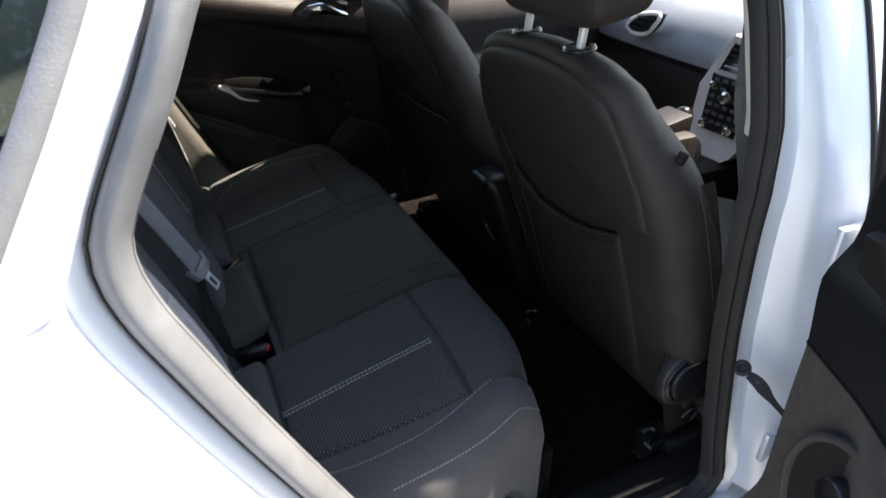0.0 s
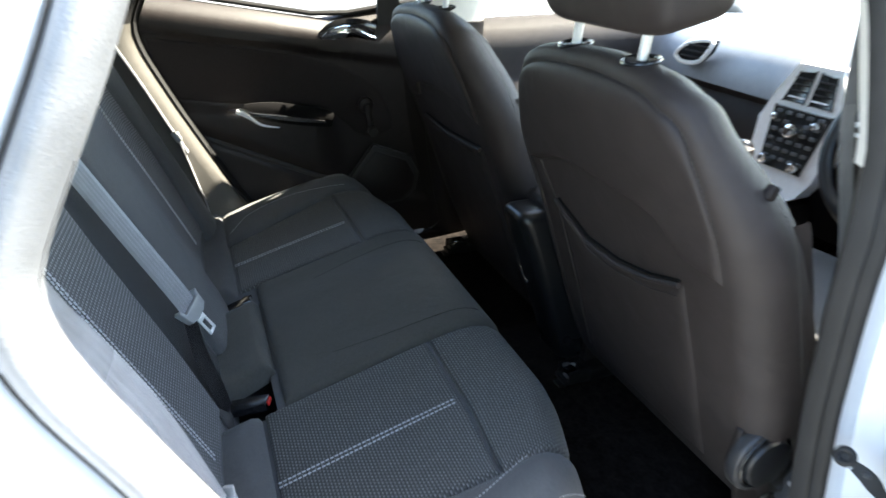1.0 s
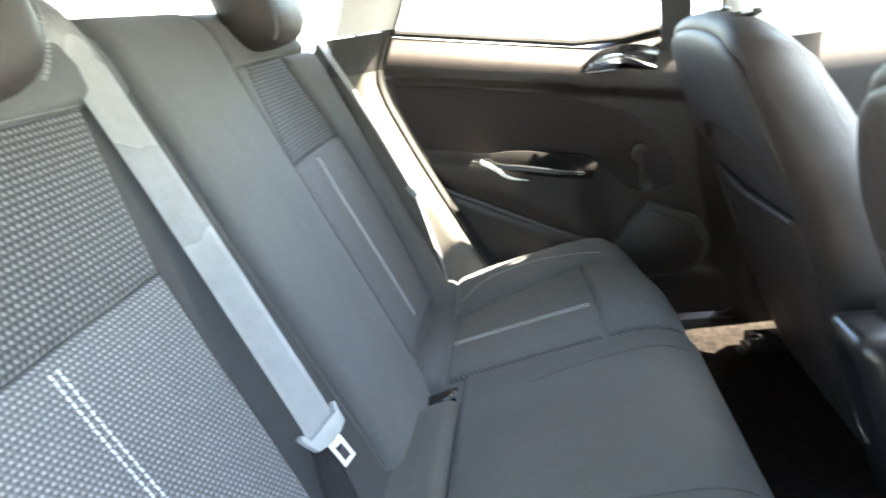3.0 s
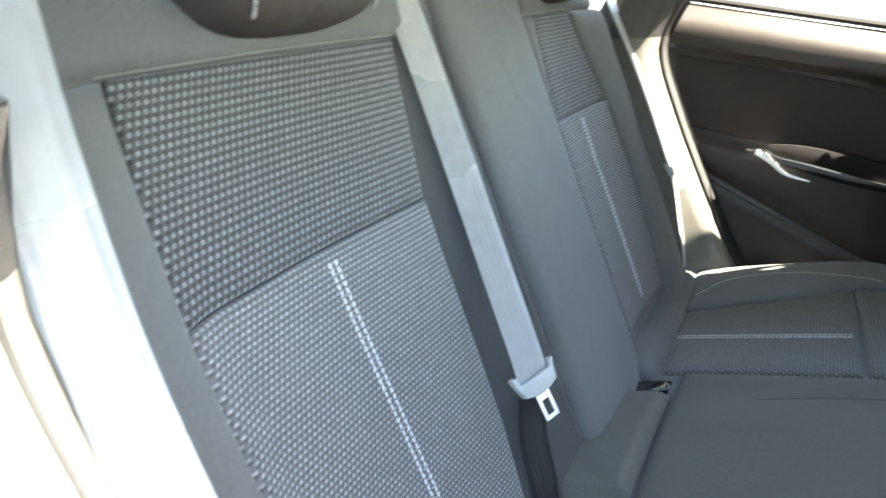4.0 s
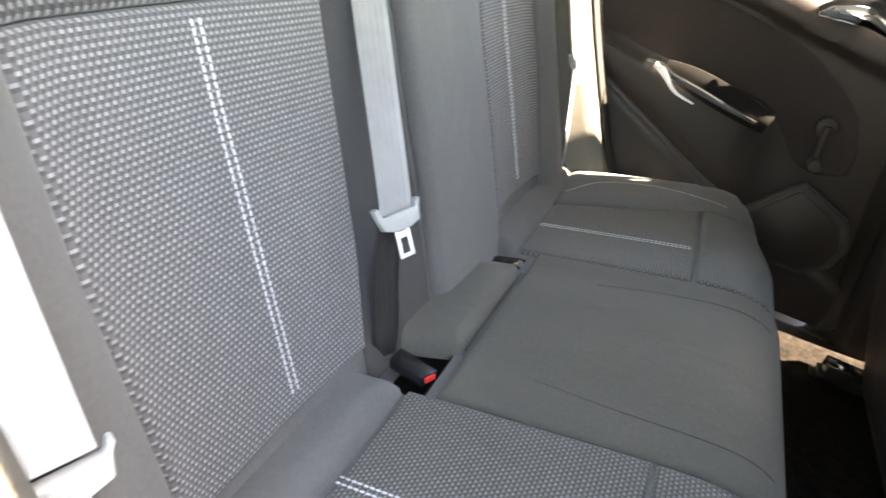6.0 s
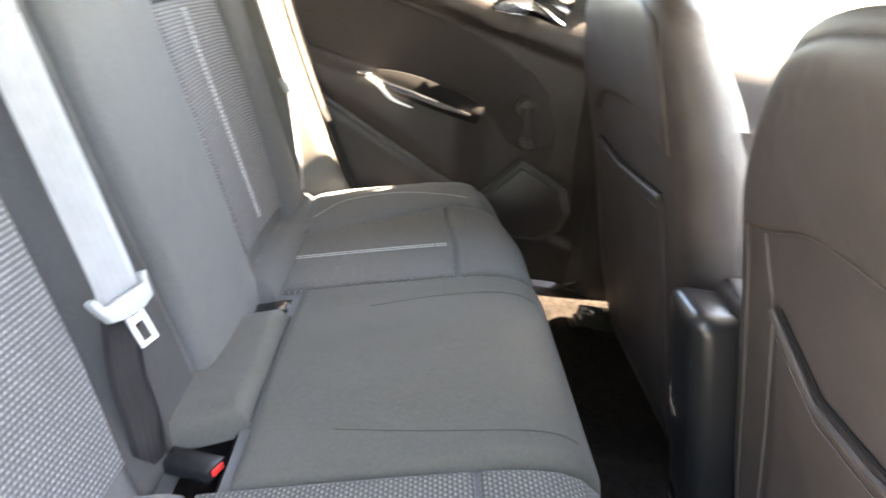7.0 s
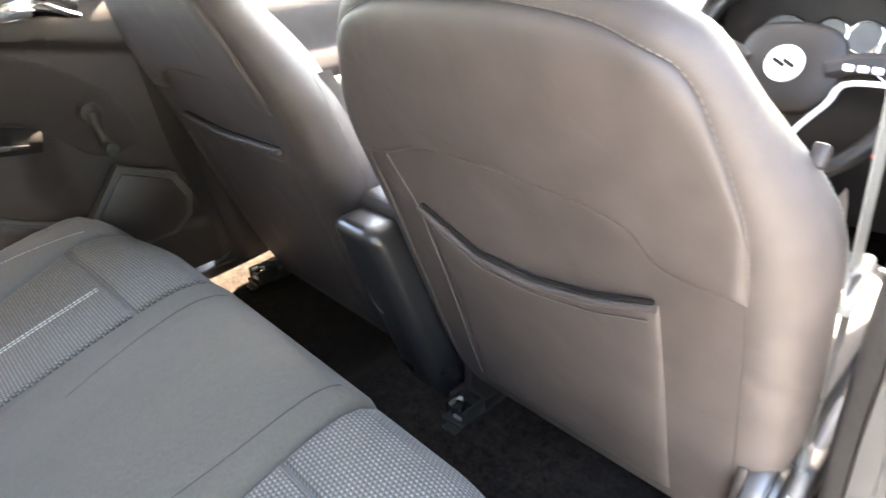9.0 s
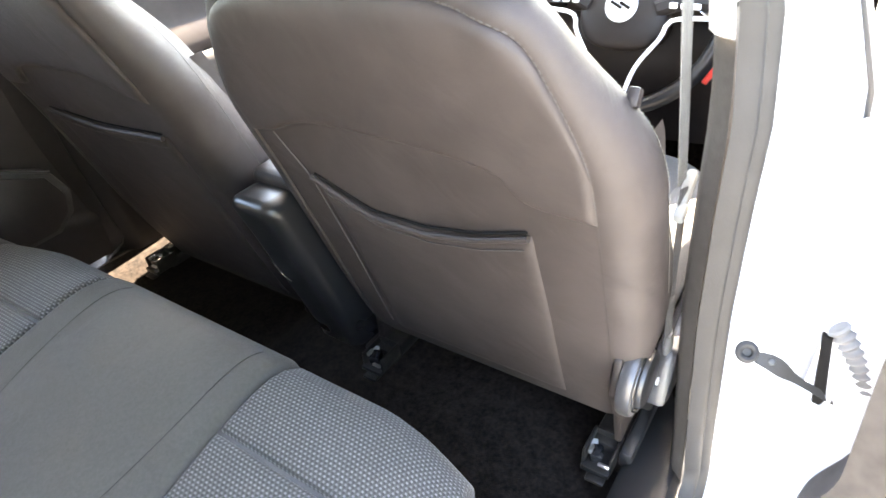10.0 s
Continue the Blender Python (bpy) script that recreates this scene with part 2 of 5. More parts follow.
def sweep(pts, prof, up=(0, 0, 1), closed_profile=True, caps=True, n=0, scale=None):
    """Carry a flat profile (side, up) along a path."""
    p = curve_points(pts, n) if n else np.asarray(pts, float)
    up = np.asarray(up, float)
    rows = []
    for i in range(len(p)):
        t = p[min(i + 1, len(p) - 1)] - p[max(i - 1, 0)]
        t = t / (np.linalg.norm(t) + 1e-9)
        side = np.cross(t, up)
        side /= np.linalg.norm(side) + 1e-9
        u = np.cross(side, t)
        k = 1.0 if scale is None else scale[i]
        rows.append([p[i] + k * (a * side + b * u) for a, b in prof])
    rows = np.array(rows)
    if closed_profile:
        rows = np.concatenate([rows, rows[:, :1]], 1)
    bm = grid(rows)
    if closed_profile:
        bmesh.ops.remove_doubles(bm, verts=bm.verts, dist=1e-6)
        if caps:
            bmesh.ops.holes_fill(bm, edges=bm.edges, sides=0)
    bmesh.ops.recalc_face_normals(bm, faces=bm.faces)
    return bm


def ring(r, n=8, ry=None):
    return [(r * math.cos(2 * math.pi * k / n), (ry or r) * math.sin(2 * math.pi * k / n)) for k in range(n)]


def tube(pts, r, n=8, steps=0, up=(0.03, 0.02, 1)):
    return sweep(pts, ring(r, n), up=up, n=steps)


def rbox(c, size, bevel=0.004, m=None, seg=2, taper=None):
    """A box with rounded edges; m turns it about its own centre."""
    bm = bmesh.new()
    bmesh.ops.create_cube(bm, size=1.0)
    for v in bm.verts:
        k = 1.0
        if taper and v.co.z > 0:
            k = taper
        v.co = Vector((v.co.x * size[0] * k, v.co.y * size[1] * k, v.co.z * size[2]))
    if bevel:
        bmesh.ops.bevel(bm, geom=list(bm.edges), offset=bevel, segments=seg, profile=0.5, affect="EDGES", clamp_overlap=True)
    mat = Matrix.Translation(c) @ (m or Matrix.Identity(4))
    bmesh.ops.transform(bm, matrix=mat, verts=bm.verts)
    return bm


def disc(c, r, depth, axis, n=28, bevel=0.0, r2=None):
    """A short round solid along an axis."""
    bm = bmesh.new()
    bmesh.ops.create_cone(bm, cap_ends=True, segments=n, radius1=r, radius2=r2 if r2 is not None else r, depth=depth)
    if bevel:
        rims = [e for e in bm.edges if len(e.link_faces) == 2 and any(len(f.verts) > 4 for f in e.link_faces)]
        bmesh.ops.bevel(bm, geom=rims, offset=bevel, segments=2, profile=0.5, affect="EDGES")
    q = Vector((0, 0, 1)).rotation_difference(Vector(axis).normalized()).to_matrix().to_4x4()
    bmesh.ops.transform(bm, matrix=Matrix.Translation(c) @ q, verts=bm.verts)
    return bm


def torus(c, R, r, axis, n=32, k=8, arc=(0, 2 * math.pi)):
    q = Vector((0, 0, 1)).rotation_difference(Vector(axis).normalized()).to_matrix()
    full = abs(arc[1] - arc[0]) > 6.2
    an = np.linspace(arc[0], arc[1], n + 1)
    rows = []
    for a in an[:-1] if full else an:
        rows.append([Vector(c) + q @ Vector(((R + r * math.cos(b)) * math.cos(a), (R + r * math.cos(b)) * math.sin(a), r * math.sin(b))) for b in np.linspace(0, 2 * math.pi, k + 1)])
    return grid(np.array([[tuple(v) for v in row] for row in rows]), wrap=full)


def join(*bms):
    out = bmesh.new()
    for b in bms:
        me = bpy.data.meshes.new("tmp")
        b.to_mesh(me)
        b.free()
        out.from_mesh(me)
        bpy.data.meshes.remove(me)
    return out


def prism(outline, axis, a, b, bevel=0.0):
    """A plate: an outline in the two other axes, thick from a to b along axis."""
    bm = bmesh.new()

    def put(p, d):
        return {"y": (p[0], d, p[1]), "x": (d, p[0], p[1]), "z": (p[0], p[1], d)}[axis]

    lo = [bm.verts.new(put(p, a)) for p in outline]
    hi = [bm.verts.new(put(p, b)) for p in outline]
    bm.faces.new(lo)
    bm.faces.new(hi)
    for i in range(len(outline)):
        j = (i + 1) % len(outline)
        bm.faces.new((lo[i], lo[j], hi[j], hi[i]))
    bmesh.ops.recalc_face_normals(bm, faces=bm.faces)
    if bevel:
        bmesh.ops.bevel(bm, geom=[e for e in bm.edges], offset=bevel, segments=2, profile=0.5, affect="EDGES", clamp_overlap=True)
    return bm


def stations(length, r, step):
    """Distances along a panel's width, close together at the rounded borders."""
    ends = [0, 0.12 * r, 0.35 * r, 0.65 * r, r]
    mid = max(2, int((length - 2 * r) / step))
    inner = list(np.linspace(r, length - r, mid + 1)[1:-1]) if length > 2 * r else []
    return np.array(ends + inner + [length - e for e in reversed(ends)])


def normal_at(f, u, v, e=0.002):
    a = np.subtract(f(u + e, v), f(u - e, v))
    b = np.subtract(f(u, v + e), f(u, v - e))
    n = np.cross(a, b)
    return n / (np.linalg.norm(n) + 1e-9)


def panel(f, v0, v1, ul, ur, puff=0.006, r=0.02, depth=0.008, step=0.025, flip=1, vb=None):
    """A padded panel on the surface f(u, v): v from v0 to v1, u between the curves ul(v) and ur(v). Its border dips into the seam."""
    vs = stations(v1 - v0, r, step) + v0
    w = max(abs(ur(v) - ul(v)) for v in vs)
    ss = stations(w, r, step) / w
    rows, uvs = [], []
    for v in vs:
        a, b = ul(v), ur(v)
        row, uvr = [], []
        for s in ss:
            u = a + (b - a) * s
            d = min(s * abs(b - a), (1 - s) * abs(b - a), v - v0, v1 - v)
            k = 1 - max(0.0, 1 - d / r) ** 2
            off = -depth + (depth + puff) * math.sqrt(max(0.0, min(1.0, k)))
            p = np.array(f(u, v)) + flip * off * normal_at(f, u, v)
            row.append(p)
            uvr.append((u, v))
        rows.append(row)
        uvs.append(uvr)
    return grid(rows, uv=uvs)


def stitches(f, path, mat, parent, name="stitching", gap=0.0075, length=0.0060, r=0.0008, lift=0.0065, flip=1):
    """Single stitches along a path given in the surface's own measures."""
    fine = np.array([np.array(f(u, v)) + flip * lift * normal_at(f, u, v) for u, v in curve_points(path, 120)])
    s = np.r_[0, np.cumsum(np.linalg.norm(np.diff(fine, axis=0), axis=1))]
    bm = bmesh.new()
    for a in np.arange(0, s[-1] - length, gap):
        p, q = (np.array([np.interp(x, s, fine[:, k]) for k in range(3)]) for x in (a, a + length))
        t = (q - p) / (np.linalg.norm(q - p) + 1e-9)
        side = np.cross(t, (0.3, 0.4, 0.87))
        side /= np.linalg.norm(side)
        u = np.cross(side, t)
        rings = []
        for c, k in ((p, 0.4), (p + 0.2 * (q - p), 1), (q - 0.2 * (q - p), 1), (q, 0.4)):
            rings.append([bm.verts.new(c + k * r * (math.cos(x) * side + math.sin(x) * u)) for x in (0.8, 2.4, 3.9, 5.5)])
        for m in range(3):
            for k in range(4):
                bm.faces.new((rings[m][k], rings[m][(k + 1) % 4], rings[m + 1][(k + 1) % 4], rings[m + 1][k]))
    return part(name, bm, mat, parent)


def lerp_table(table):
    xs, ys = np.array(table).T
    order = np.argsort(xs)
    return lambda x: float(np.interp(x, xs[order], ys[order]))


# ---- car body ----
def smooth(a, b, x):
    t = min(1.0, max(0.0, (x - a) / (b - a)))
    return t * t * (3 - 2 * t)


def side_y(z):
    """Half width of the body's outer skin at a height."""
    return float(np.interp(z, (0.25, 0.45, 0.75, 0.98, 1.06, 1.42), (0.80, 0.825, 0.835, 0.80, 0.765, 0.620)))


def frame_y(z, x=0.0):
    """Half width of the door openings' seal line; it lies further in towards the rear."""
    t = min(1.0, max(0.0, (-0.15 - x) / 0.25))
    t = t * t * (3 - 2 * t)
    front = float(np.interp(z, (0.3, 0.75, 0.88, 0.98, 1.08, 1.20, 1.40), (0.722, 0.701, 0.699, 0.699, 0.688, 0.658, 0.592)))
    rear = float(np.interp(z, (0.3, 0.80, 0.95, 1.10, 1.25, 1.40), (0.702, 0.700, 0.698, 0.699, 0.672, 0.596)))
    return front + (rear - front) * t


REAR_EDGE = [(-0.402, 1.335), (-0.446, 1.268), (-0.482, 1.197), (-0.535, 1.10), (-0.541, 1.062), (-0.532, 1.02), (-0.513, 0.97), (-0.476, 0.88), (-0.422, 0.76), (-0.36, 0.63), (-0.28, 0.51), (-0.18, 0.43), (-0.06, 0.385), (0.06, 0.372), (0.16, 0.378)]
FRONT_EDGE = [(0.245, 0.41), (0.240, 0.47), (0.228, 0.54), (0.205, 0.70), (0.190, 0.86), (0.184, 0.95), (0.184, 1.077), (0.168, 1.243), (0.138, 1.335)]
TOP_EDGE = [(0.04, 1.375), (-0.15, 1.385), (-0.34, 1.375)]
OPENING = REAR_EDGE + FRONT_EDGE + TOP_EDGE


def outward(i, pts, d):
    """A point of the opening's outline moved away from its middle."""
    n = len(pts)
    a, b = np.array(pts[(i - 1) % n]), np.array(pts[(i + 1) % n])
    t = (b - a) / np.linalg.norm(b - a)
    nrm = np.array((t[1], -t[0]))
    c = np.array(pts[i])
    if np.dot(c - np.array((-0.17, 0.92)), nrm) < 0:
        nrm = -nrm
    return tuple(c + d * nrm)


car = thing("car_body", "silver painted five door car body with one rear door open", "car body", kind="structure")


def opening_band(sgn, d0, d1, y0, y1, bulge, mat, name, label="", steps=160, keep=None):
    """A rounded band that runs all round a door opening."""
    pts = curve_points(OPENING + [OPENING[0]], steps)[:-1]
    pts = [tuple(p) for p in pts]
    rows = []
    ids = range(len(pts)) if keep is None else keep(pts)
    for i in ids:
        row = []
        for k in np.linspace(0, 1, 13):
            x, z = outward(i, pts, d0 + (d1 - d0) * k)
            y = frame_y(z, x) + y0 + (y1 - y0) * k + bulge * math.sin(math.pi * k) ** 0.7
            row.append((x, sgn * y, z))
        rows.append(row)
    return part(name, grid(rows, wrap=keep is None), mat, car, label)


def rear_run(pts):
    """The outline's points from the roof down the rear edge to the sill."""
    n = len(pts)
    first = next(i for i in range(n) if pts[i][0] > 0.0)
    last = next(i for i in range(n - 1, 0, -1) if pts[i][0] > -0.15)
    return list(range(last + 1, n)) + list(range(0, first + 1))


def front_run(pts):
    n = len(pts)
    first = next(i for i in range(n) if pts[i][0] > 0.0)
    last = next(i for i in range(n - 1, 0, -1) if pts[i][0] > -0.15)
    return list(range(first, last + 2))


for sgn in (-1, 1):
    # one seal: lit near rear run coloured grey, far and front runs black
    opening_band(sgn, 0.0, 0.033, -0.018, 0.002, 0.020, RUBBER if sgn < 0 else RUBBER_DARK, "door_seal", "rubber door seal, coloured grey where it is lit" if sgn < 0 else "black rubber door seal", keep=rear_run)
    opening_band(sgn, 0.0, 0.011, -0.018, -0.002, 0.010, RUBBER_DARK, "door_seal", "black rubber door seal", keep=front_run)
    opening_band(sgn, 0.010, 0.025, -0.006, 0.004, 0.013, RUBBER_DARK, "door_seal", "black rubber door seal", keep=front_run)
    opening_band(sgn, 0.025, 0.033, -0.001, 0.003, 0.008, RUBBER_DARK, "door_seal", "black rubber door seal", keep=front_run)
    opening_band(sgn, 0.032, 0.036, 0.000, 0.001, 0.004, RUBBER_DARK, "seal_lip", "thin black seal lip")
    opening_band(sgn, 0.035, 0.060, -0.004, 0.012, 0.003, PAINT, "door_flange")
    low = lambda pts: [i for i in rear_run(pts) if pts[i][1] < 1.095]
    high = lambda pts: [i for i in rear_run(pts) if 1.085 < pts[i][1] < 1.17 and pts[i][0] < -0.3]
    # near trim above the shadow edge gets a darker colour as its shade
    opening_band(sgn, 0.011, 0.001, -0.036, -0.012, 0.003, PLASTIC_SOFT if sgn < 0 else RUBBER_DARK, "inner_flange", "upper trim inside the door seal, shade put in its colour", keep=high)
    # far flange is coloured black for the shade on that side
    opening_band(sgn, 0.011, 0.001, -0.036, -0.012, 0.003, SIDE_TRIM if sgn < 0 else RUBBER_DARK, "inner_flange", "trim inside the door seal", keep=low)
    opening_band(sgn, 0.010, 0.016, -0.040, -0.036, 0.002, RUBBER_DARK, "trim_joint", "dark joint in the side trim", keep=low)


def edge_at(d):
    """Outline x as a function of height, moved outward by d."""
    allp = [tuple(p) for p in curve_points(OPENING + [OPENING[0]], 160)[:-1]]
    out = [outward(i, allp, d) for i in range(len(allp))]
    return out


out_line = edge_at(0.058)
rear_line = sorted([(z, x) for x, z in out_line if x < -0.05 and z < 1.36])
rear_x = lerp_table([(z, x) for z, x in rear_line])
front_line = sorted([(z, x) for x, z in out_line if x > 0.12 and z < 1.36])
front_x = lerp_table([(z, x) for z, x in front_line])
win_x = lerp_table([(1.06, -0.665), (1.12, -0.628), (1.20, -0.578), (1.27, -0.538), (1.36, -0.49)])


def skin(sgn, zs, xa, xb, n, ins=None):
    rows = []
    for z in zs:
        row = []
        for k in np.linspace(0, 1, n):
            x = xa(z) + (xb(z) - xa(z)) * k
            y = side_y(z)
            if ins:
                y = frame_y(z, xa(z)) + 0.012 + (side_y(z) - frame_y(z, xa(z)) - 0.012) * min(1, k * abs(xb(z) - xa(z)) / ins) ** 0.5
            row.append((x, sgn * y, z))
        rows.append(row)
    return grid(rows)


for sgn in (-1, 1):
    low = np.linspace(0.40, 1.055, 24)
    high = np.linspace(1.055, 1.36, 12)
    part("quarter_panel", skin(sgn, low, rear_x, lambda z: -1.65, 40, 0.06), PAINT, car)
    part("c_pillar", skin(sgn, high, rear_x, lambda z: win_x(max(z, 1.06)), 8, 0.06), PAINT, car)
    part("roof_rail", grid([[(x, sgn * (side_y(z) if k < 1 else frame_y(z) - 0.02), z) for x in np.linspace(-1.5, 1.0, 12)] for k, z in ((0, 1.40), (0.5, 1.415), (0.7, 1.43), (1, 1.44))]), PAINT, car)
    part("b_pillar", skin(sgn, np.linspace(0.40, 1.36, 24), front_x, lambda z: front_x(z) + 0.10, 9, 0.15), PAINT, car)
    edge = []
    for z in np.linspace(0.92, 1.355, 16):
        f = frame_y(z, front_x(z)) + 0.012
        edge.append((front_x(z) + 0.078, sgn * (f + (side_y(z) - f) * (0.078 / 0.15) ** 0.5), z))
    part("pillar_edge_strip", tube(edge, 0.0045, 8), RUBBER_DARK, car, "black rubber strip along the pillar edge")
    # quarter window behind the rear door
    pane = grid([[(win_x(z) + (-1.25 - win_x(z)) * k, sgn * (side_y(z) - 0.004), z) for k in np.linspace(0, 1, 6)] for z in np.linspace(1.07, 1.34, 6)])
    q = part("quarter_glass", pane, GLASS_DARK if sgn < 0 else GLASS, car, "dark quarter window glass")
    q.visible_shadow = False
    # near surround's grey carries the outdoor light on it; far one stays black
    part("quarter_glass_frame", sweep([(win_x(z), sgn * (side_y(z) + 0.001), z) for z in np.linspace(1.05, 1.36, 10)], ring(0.011, 8, 0.005), up=(0, sgn, 0.2)), RUBBER if sgn < 0 else RUBBER_DARK, car, "rubber window surround")
    part("quarter_glass_frame", sweep([(x, sgn * (side_y(1.06) + 0.001), 1.06) for x in np.linspace(-0.66, -1.3, 6)], ring(0.011, 8, 0.005), up=(0, sgn, 0.2)), RUBBER if sgn < 0 else RUBBER_DARK, car)
    # sill
    sill = sweep([(-0.25, sgn * 0.735, 0.40), (0.0, sgn * 0.735, 0.372), (0.9, sgn * 0.735, 0.372)], [(-0.05, -0.11), (0.05, -0.11), (0.05, 0.0), (0.035, 0.012), (-0.035, 0.012), (-0.05, 0.0)], n=16)
    part("sill", sill, PAINT if sgn < 0 else PLASTIC, car, "silver painted sill" if sgn < 0 else "black plastic sill trim")
    if sgn < 0:
        cover = sweep([(-0.02, -0.655, 0.372), (0.10, -0.655, 0.372), (0.9, -0.655, 0.372)], [(-0.045, -0.04), (0.042, -0.04), (0.042, 0.014), (0.030, 0.024), (-0.030, 0.020), (-0.045, 0.008)], n=12)
        part("sill_cover", cover, SATIN, car, "satin black plastic sill cover")
    # pillar trims inside
    rows = []
    for z in np.linspace(0.36, 1.052, 16):
        f = frame_y(z)
        x0 = float(np.interp(z, [p[1] for p in FRONT_EDGE], [p[0] for p in FRONT_EDGE])) + 0.008
        rows.append([(x0 + 0.19, sgn * (f - 0.03), z), (x0 + 0.17, sgn * (f - 0.040), z), (x0 + 0.10, sgn * (f - 0.046), z), (x0 + 0.030, sgn * (f - 0.045), z), (x0 + 0.016, sgn * (f - 0.038), z), (x0 + 0.006, sgn * (f - 0.022), z)] + ([(x0 - 0.05, f + 0.015, z)] if sgn > 0 else []))
    # same trim on both sides; the far one is darkened for its shade
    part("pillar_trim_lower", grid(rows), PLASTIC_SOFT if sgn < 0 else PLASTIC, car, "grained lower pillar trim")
    rows = []
    for z in np.linspace(1.055, 1.40, 12):
        f = frame_y(z)
        x0 = float(np.interp(z, [p[1] for p in FRONT_EDGE], [p[0] for p in FRONT_EDGE])) + 0.004
        rows.append([(x0 + 0.19, sgn * (f - 0.03), z), (x0 + 0.17, sgn * (f - 0.042), z), (x0 + 0.10, sgn * (f - 0.050), z), (x0 + 0.030, sgn * (f - 0.049), z), (x0 + 0.014, sgn * (f - 0.040), z), (x0 + 0.005, sgn * (f - 0.022), z)])
    part("pillar_trim_upper", grid(rows), LIGHT_TRIM, car, "light grey upper pillar trim")
    # wheel arch side trim beside the rear backrest
    rows = []
    for z in np.linspace(0.50, 1.17, 16):
        x0 = float(np.interp(z, [p[1] for p in REAR_EDGE][::-1], [p[0] for p in REAR_EDGE][::-1]))
        f = frame_y(z, x0)
        rows.append([(x0 - 0.18, sgn * (f - 0.040), z), (x0 - 0.12, sgn * (f - 0.038), z), (x0 - 0.07, sgn * (f - 0.033), z), (x0 - 0.035, sgn * (f - 0.022), z), (x0 - 0.010, sgn * (f - 0.006), z)])
    part("wheel_arch_trim", grid(rows), SIDE_TRIM, car, "taupe plastic side trim beside the rear seat")
    # padded corner between the backrest and the side trim
    rows = []
    for z in np.linspace(0.56, 1.17, 24):
        x0 = float(np.interp(z, [p[1] for p in REAR_EDGE][::-1], [p[0] for p in REAR_EDGE][::-1]))
        f = frame_y(z, x0)
        bul = 0.008 * math.exp(-((z - 0.66) / 0.06) ** 2)
        rows.append([(x0 - 0.13, sgn * 0.626, z), (x0 - 0.055, sgn * 0.630, z), (x0 - 0.038 + bul, sgn * 0.636, z), (x0 - 0.028 + bul, sgn * 0.645, z), (x0 - 0.020, sgn * (f - 0.042), z), (x0 - 0.026, sgn * (f - 0.036), z)])
    part("corner_pad", grid(rows[:21]), SIDE_TRIM, car, "taupe corner pad beside the rear backrest")
    # top of the same pad, coloured dark for the shadow that falls there
    part("corner_pad_shade", grid(rows[20:]), PLASTIC_SOFT, car, "upper end of the corner pad, shade put in its colour")
    rows = []
    for z in np.linspace(1.173, 1.40, 10):
        x0 = float(np.interp(z, [p[1] for p in REAR_EDGE][::-1], [p[0] for p in REAR_EDGE][::-1]))
        f = frame_y(z, x0)
        rows.append([(x0 - 0.14, sgn * (f - 0.045), z), (x0 - 0.09, sgn * (f - 0.042), z), (x0 - 0.04, sgn * (f - 0.028), z), (x0 - 0.010, sgn * (f - 0.006), z)])
    part("pillar_trim_rear", grid(rows), LIGHT_TRIM, car, "light grey rear pillar trim")

# floor, tunnel, roof, rear shelf
rows = []
for x in np.linspace(-0.05, 1.45, 40):
    row = []
    for y in np.linspace(-0.70, 0.70, 60):
        hump = 0.055 * math.exp(-(abs(y) / 0.13) ** 4)
        wob = 0.003 * noise.noise(Vector((x * 6, y * 6, 0)))
        row.append((x, y, 0.325 + hump + wob + 0.055 * smooth(0.585, 0.645, abs(y))))
    rows.append(row)
tagged(part("floor", grid(rows), CARPET), "black carpeted car floor with a low tunnel", "floor", kind="structure")
rows = [[(x, y, 1.455 - 0.05 * (y / 0.58) ** 2 - 0.04 * max(0, x - 0.3) - 0.05 * max(0, -x - 0.6)) for y in np.linspace(-0.585, 0.585, 20)] for x in np.linspace(-1.35, 0.90, 20)]
tagged(part("ceiling", grid(rows), HEADLINER), "light grey woven headliner", "ceiling", kind="structure")
rows = [[(x, y, 1.475 - 0.05 * (y / 0.60) ** 2 - 0.04 * max(0, x - 0.3) - 0.05 * max(0, -x - 0.6)) for y in np.linspace(-0.60, 0.60, 20)] for x in np.linspace(-1.42, 0.92, 20)]
part("roof", grid(rows), PAINT, car, "silver painted roof")
shelf = thing("parcel_shelf", "dark grey parcel shelf behind the rear seat", "parcel shelf", (-1.05, 0, 1.13))
part("board", rbox((-1.08, 0, 1.145), (0.46, 1.16, 0.03), 0.012), PLASTIC_SOFT, shelf)
part("raised_edge", sweep([(-0.90, -0.56, 1.165), (-0.90, 0.56, 1.165)], [(-0.03, -0.02), (0.03, -0.02), (0.022, 0.025), (-0.022, 0.025)]), PLASTIC_SOFT, shelf)
under(shelf, (-1.05, 0, 1.13))
tail = thing("tailgate", "closed tailgate with dark trim and rear window", "tailgate", (-1.5, 0, 0.5))
part("trim", rbox((-1.52, 0, 0.80), (0.08, 1.3, 0.70), 0.03), PLASTIC_SOFT, tail)
rg = part("rear_window", grid([[(-1.50 + 0.16 * k, y * (1 - 0.12 * k), 1.16 + 0.27 * k) for y in np.linspace(-0.60, 0.60, 8)] for k in np.linspace(0, 1, 5)]), GLASS, tail)
rg.visible_shadow = False
under(tail, (-1.5, 0, 0.5))

# windscreen, bonnet, front side walls
ws = part("windscreen", grid([[(0.88 + 0.52 * (1 - k) + 0.10 * (1 - (y / 0.66) ** 2) * (1 - k), y * (0.80 + 0.20 * (1 - k)), 1.03 + 0.395 * k) for y in np.linspace(-0.68, 0.68, 14)] for k in np.linspace(0, 1, 10)]), GLASS, car)
ws.visible_shadow = False
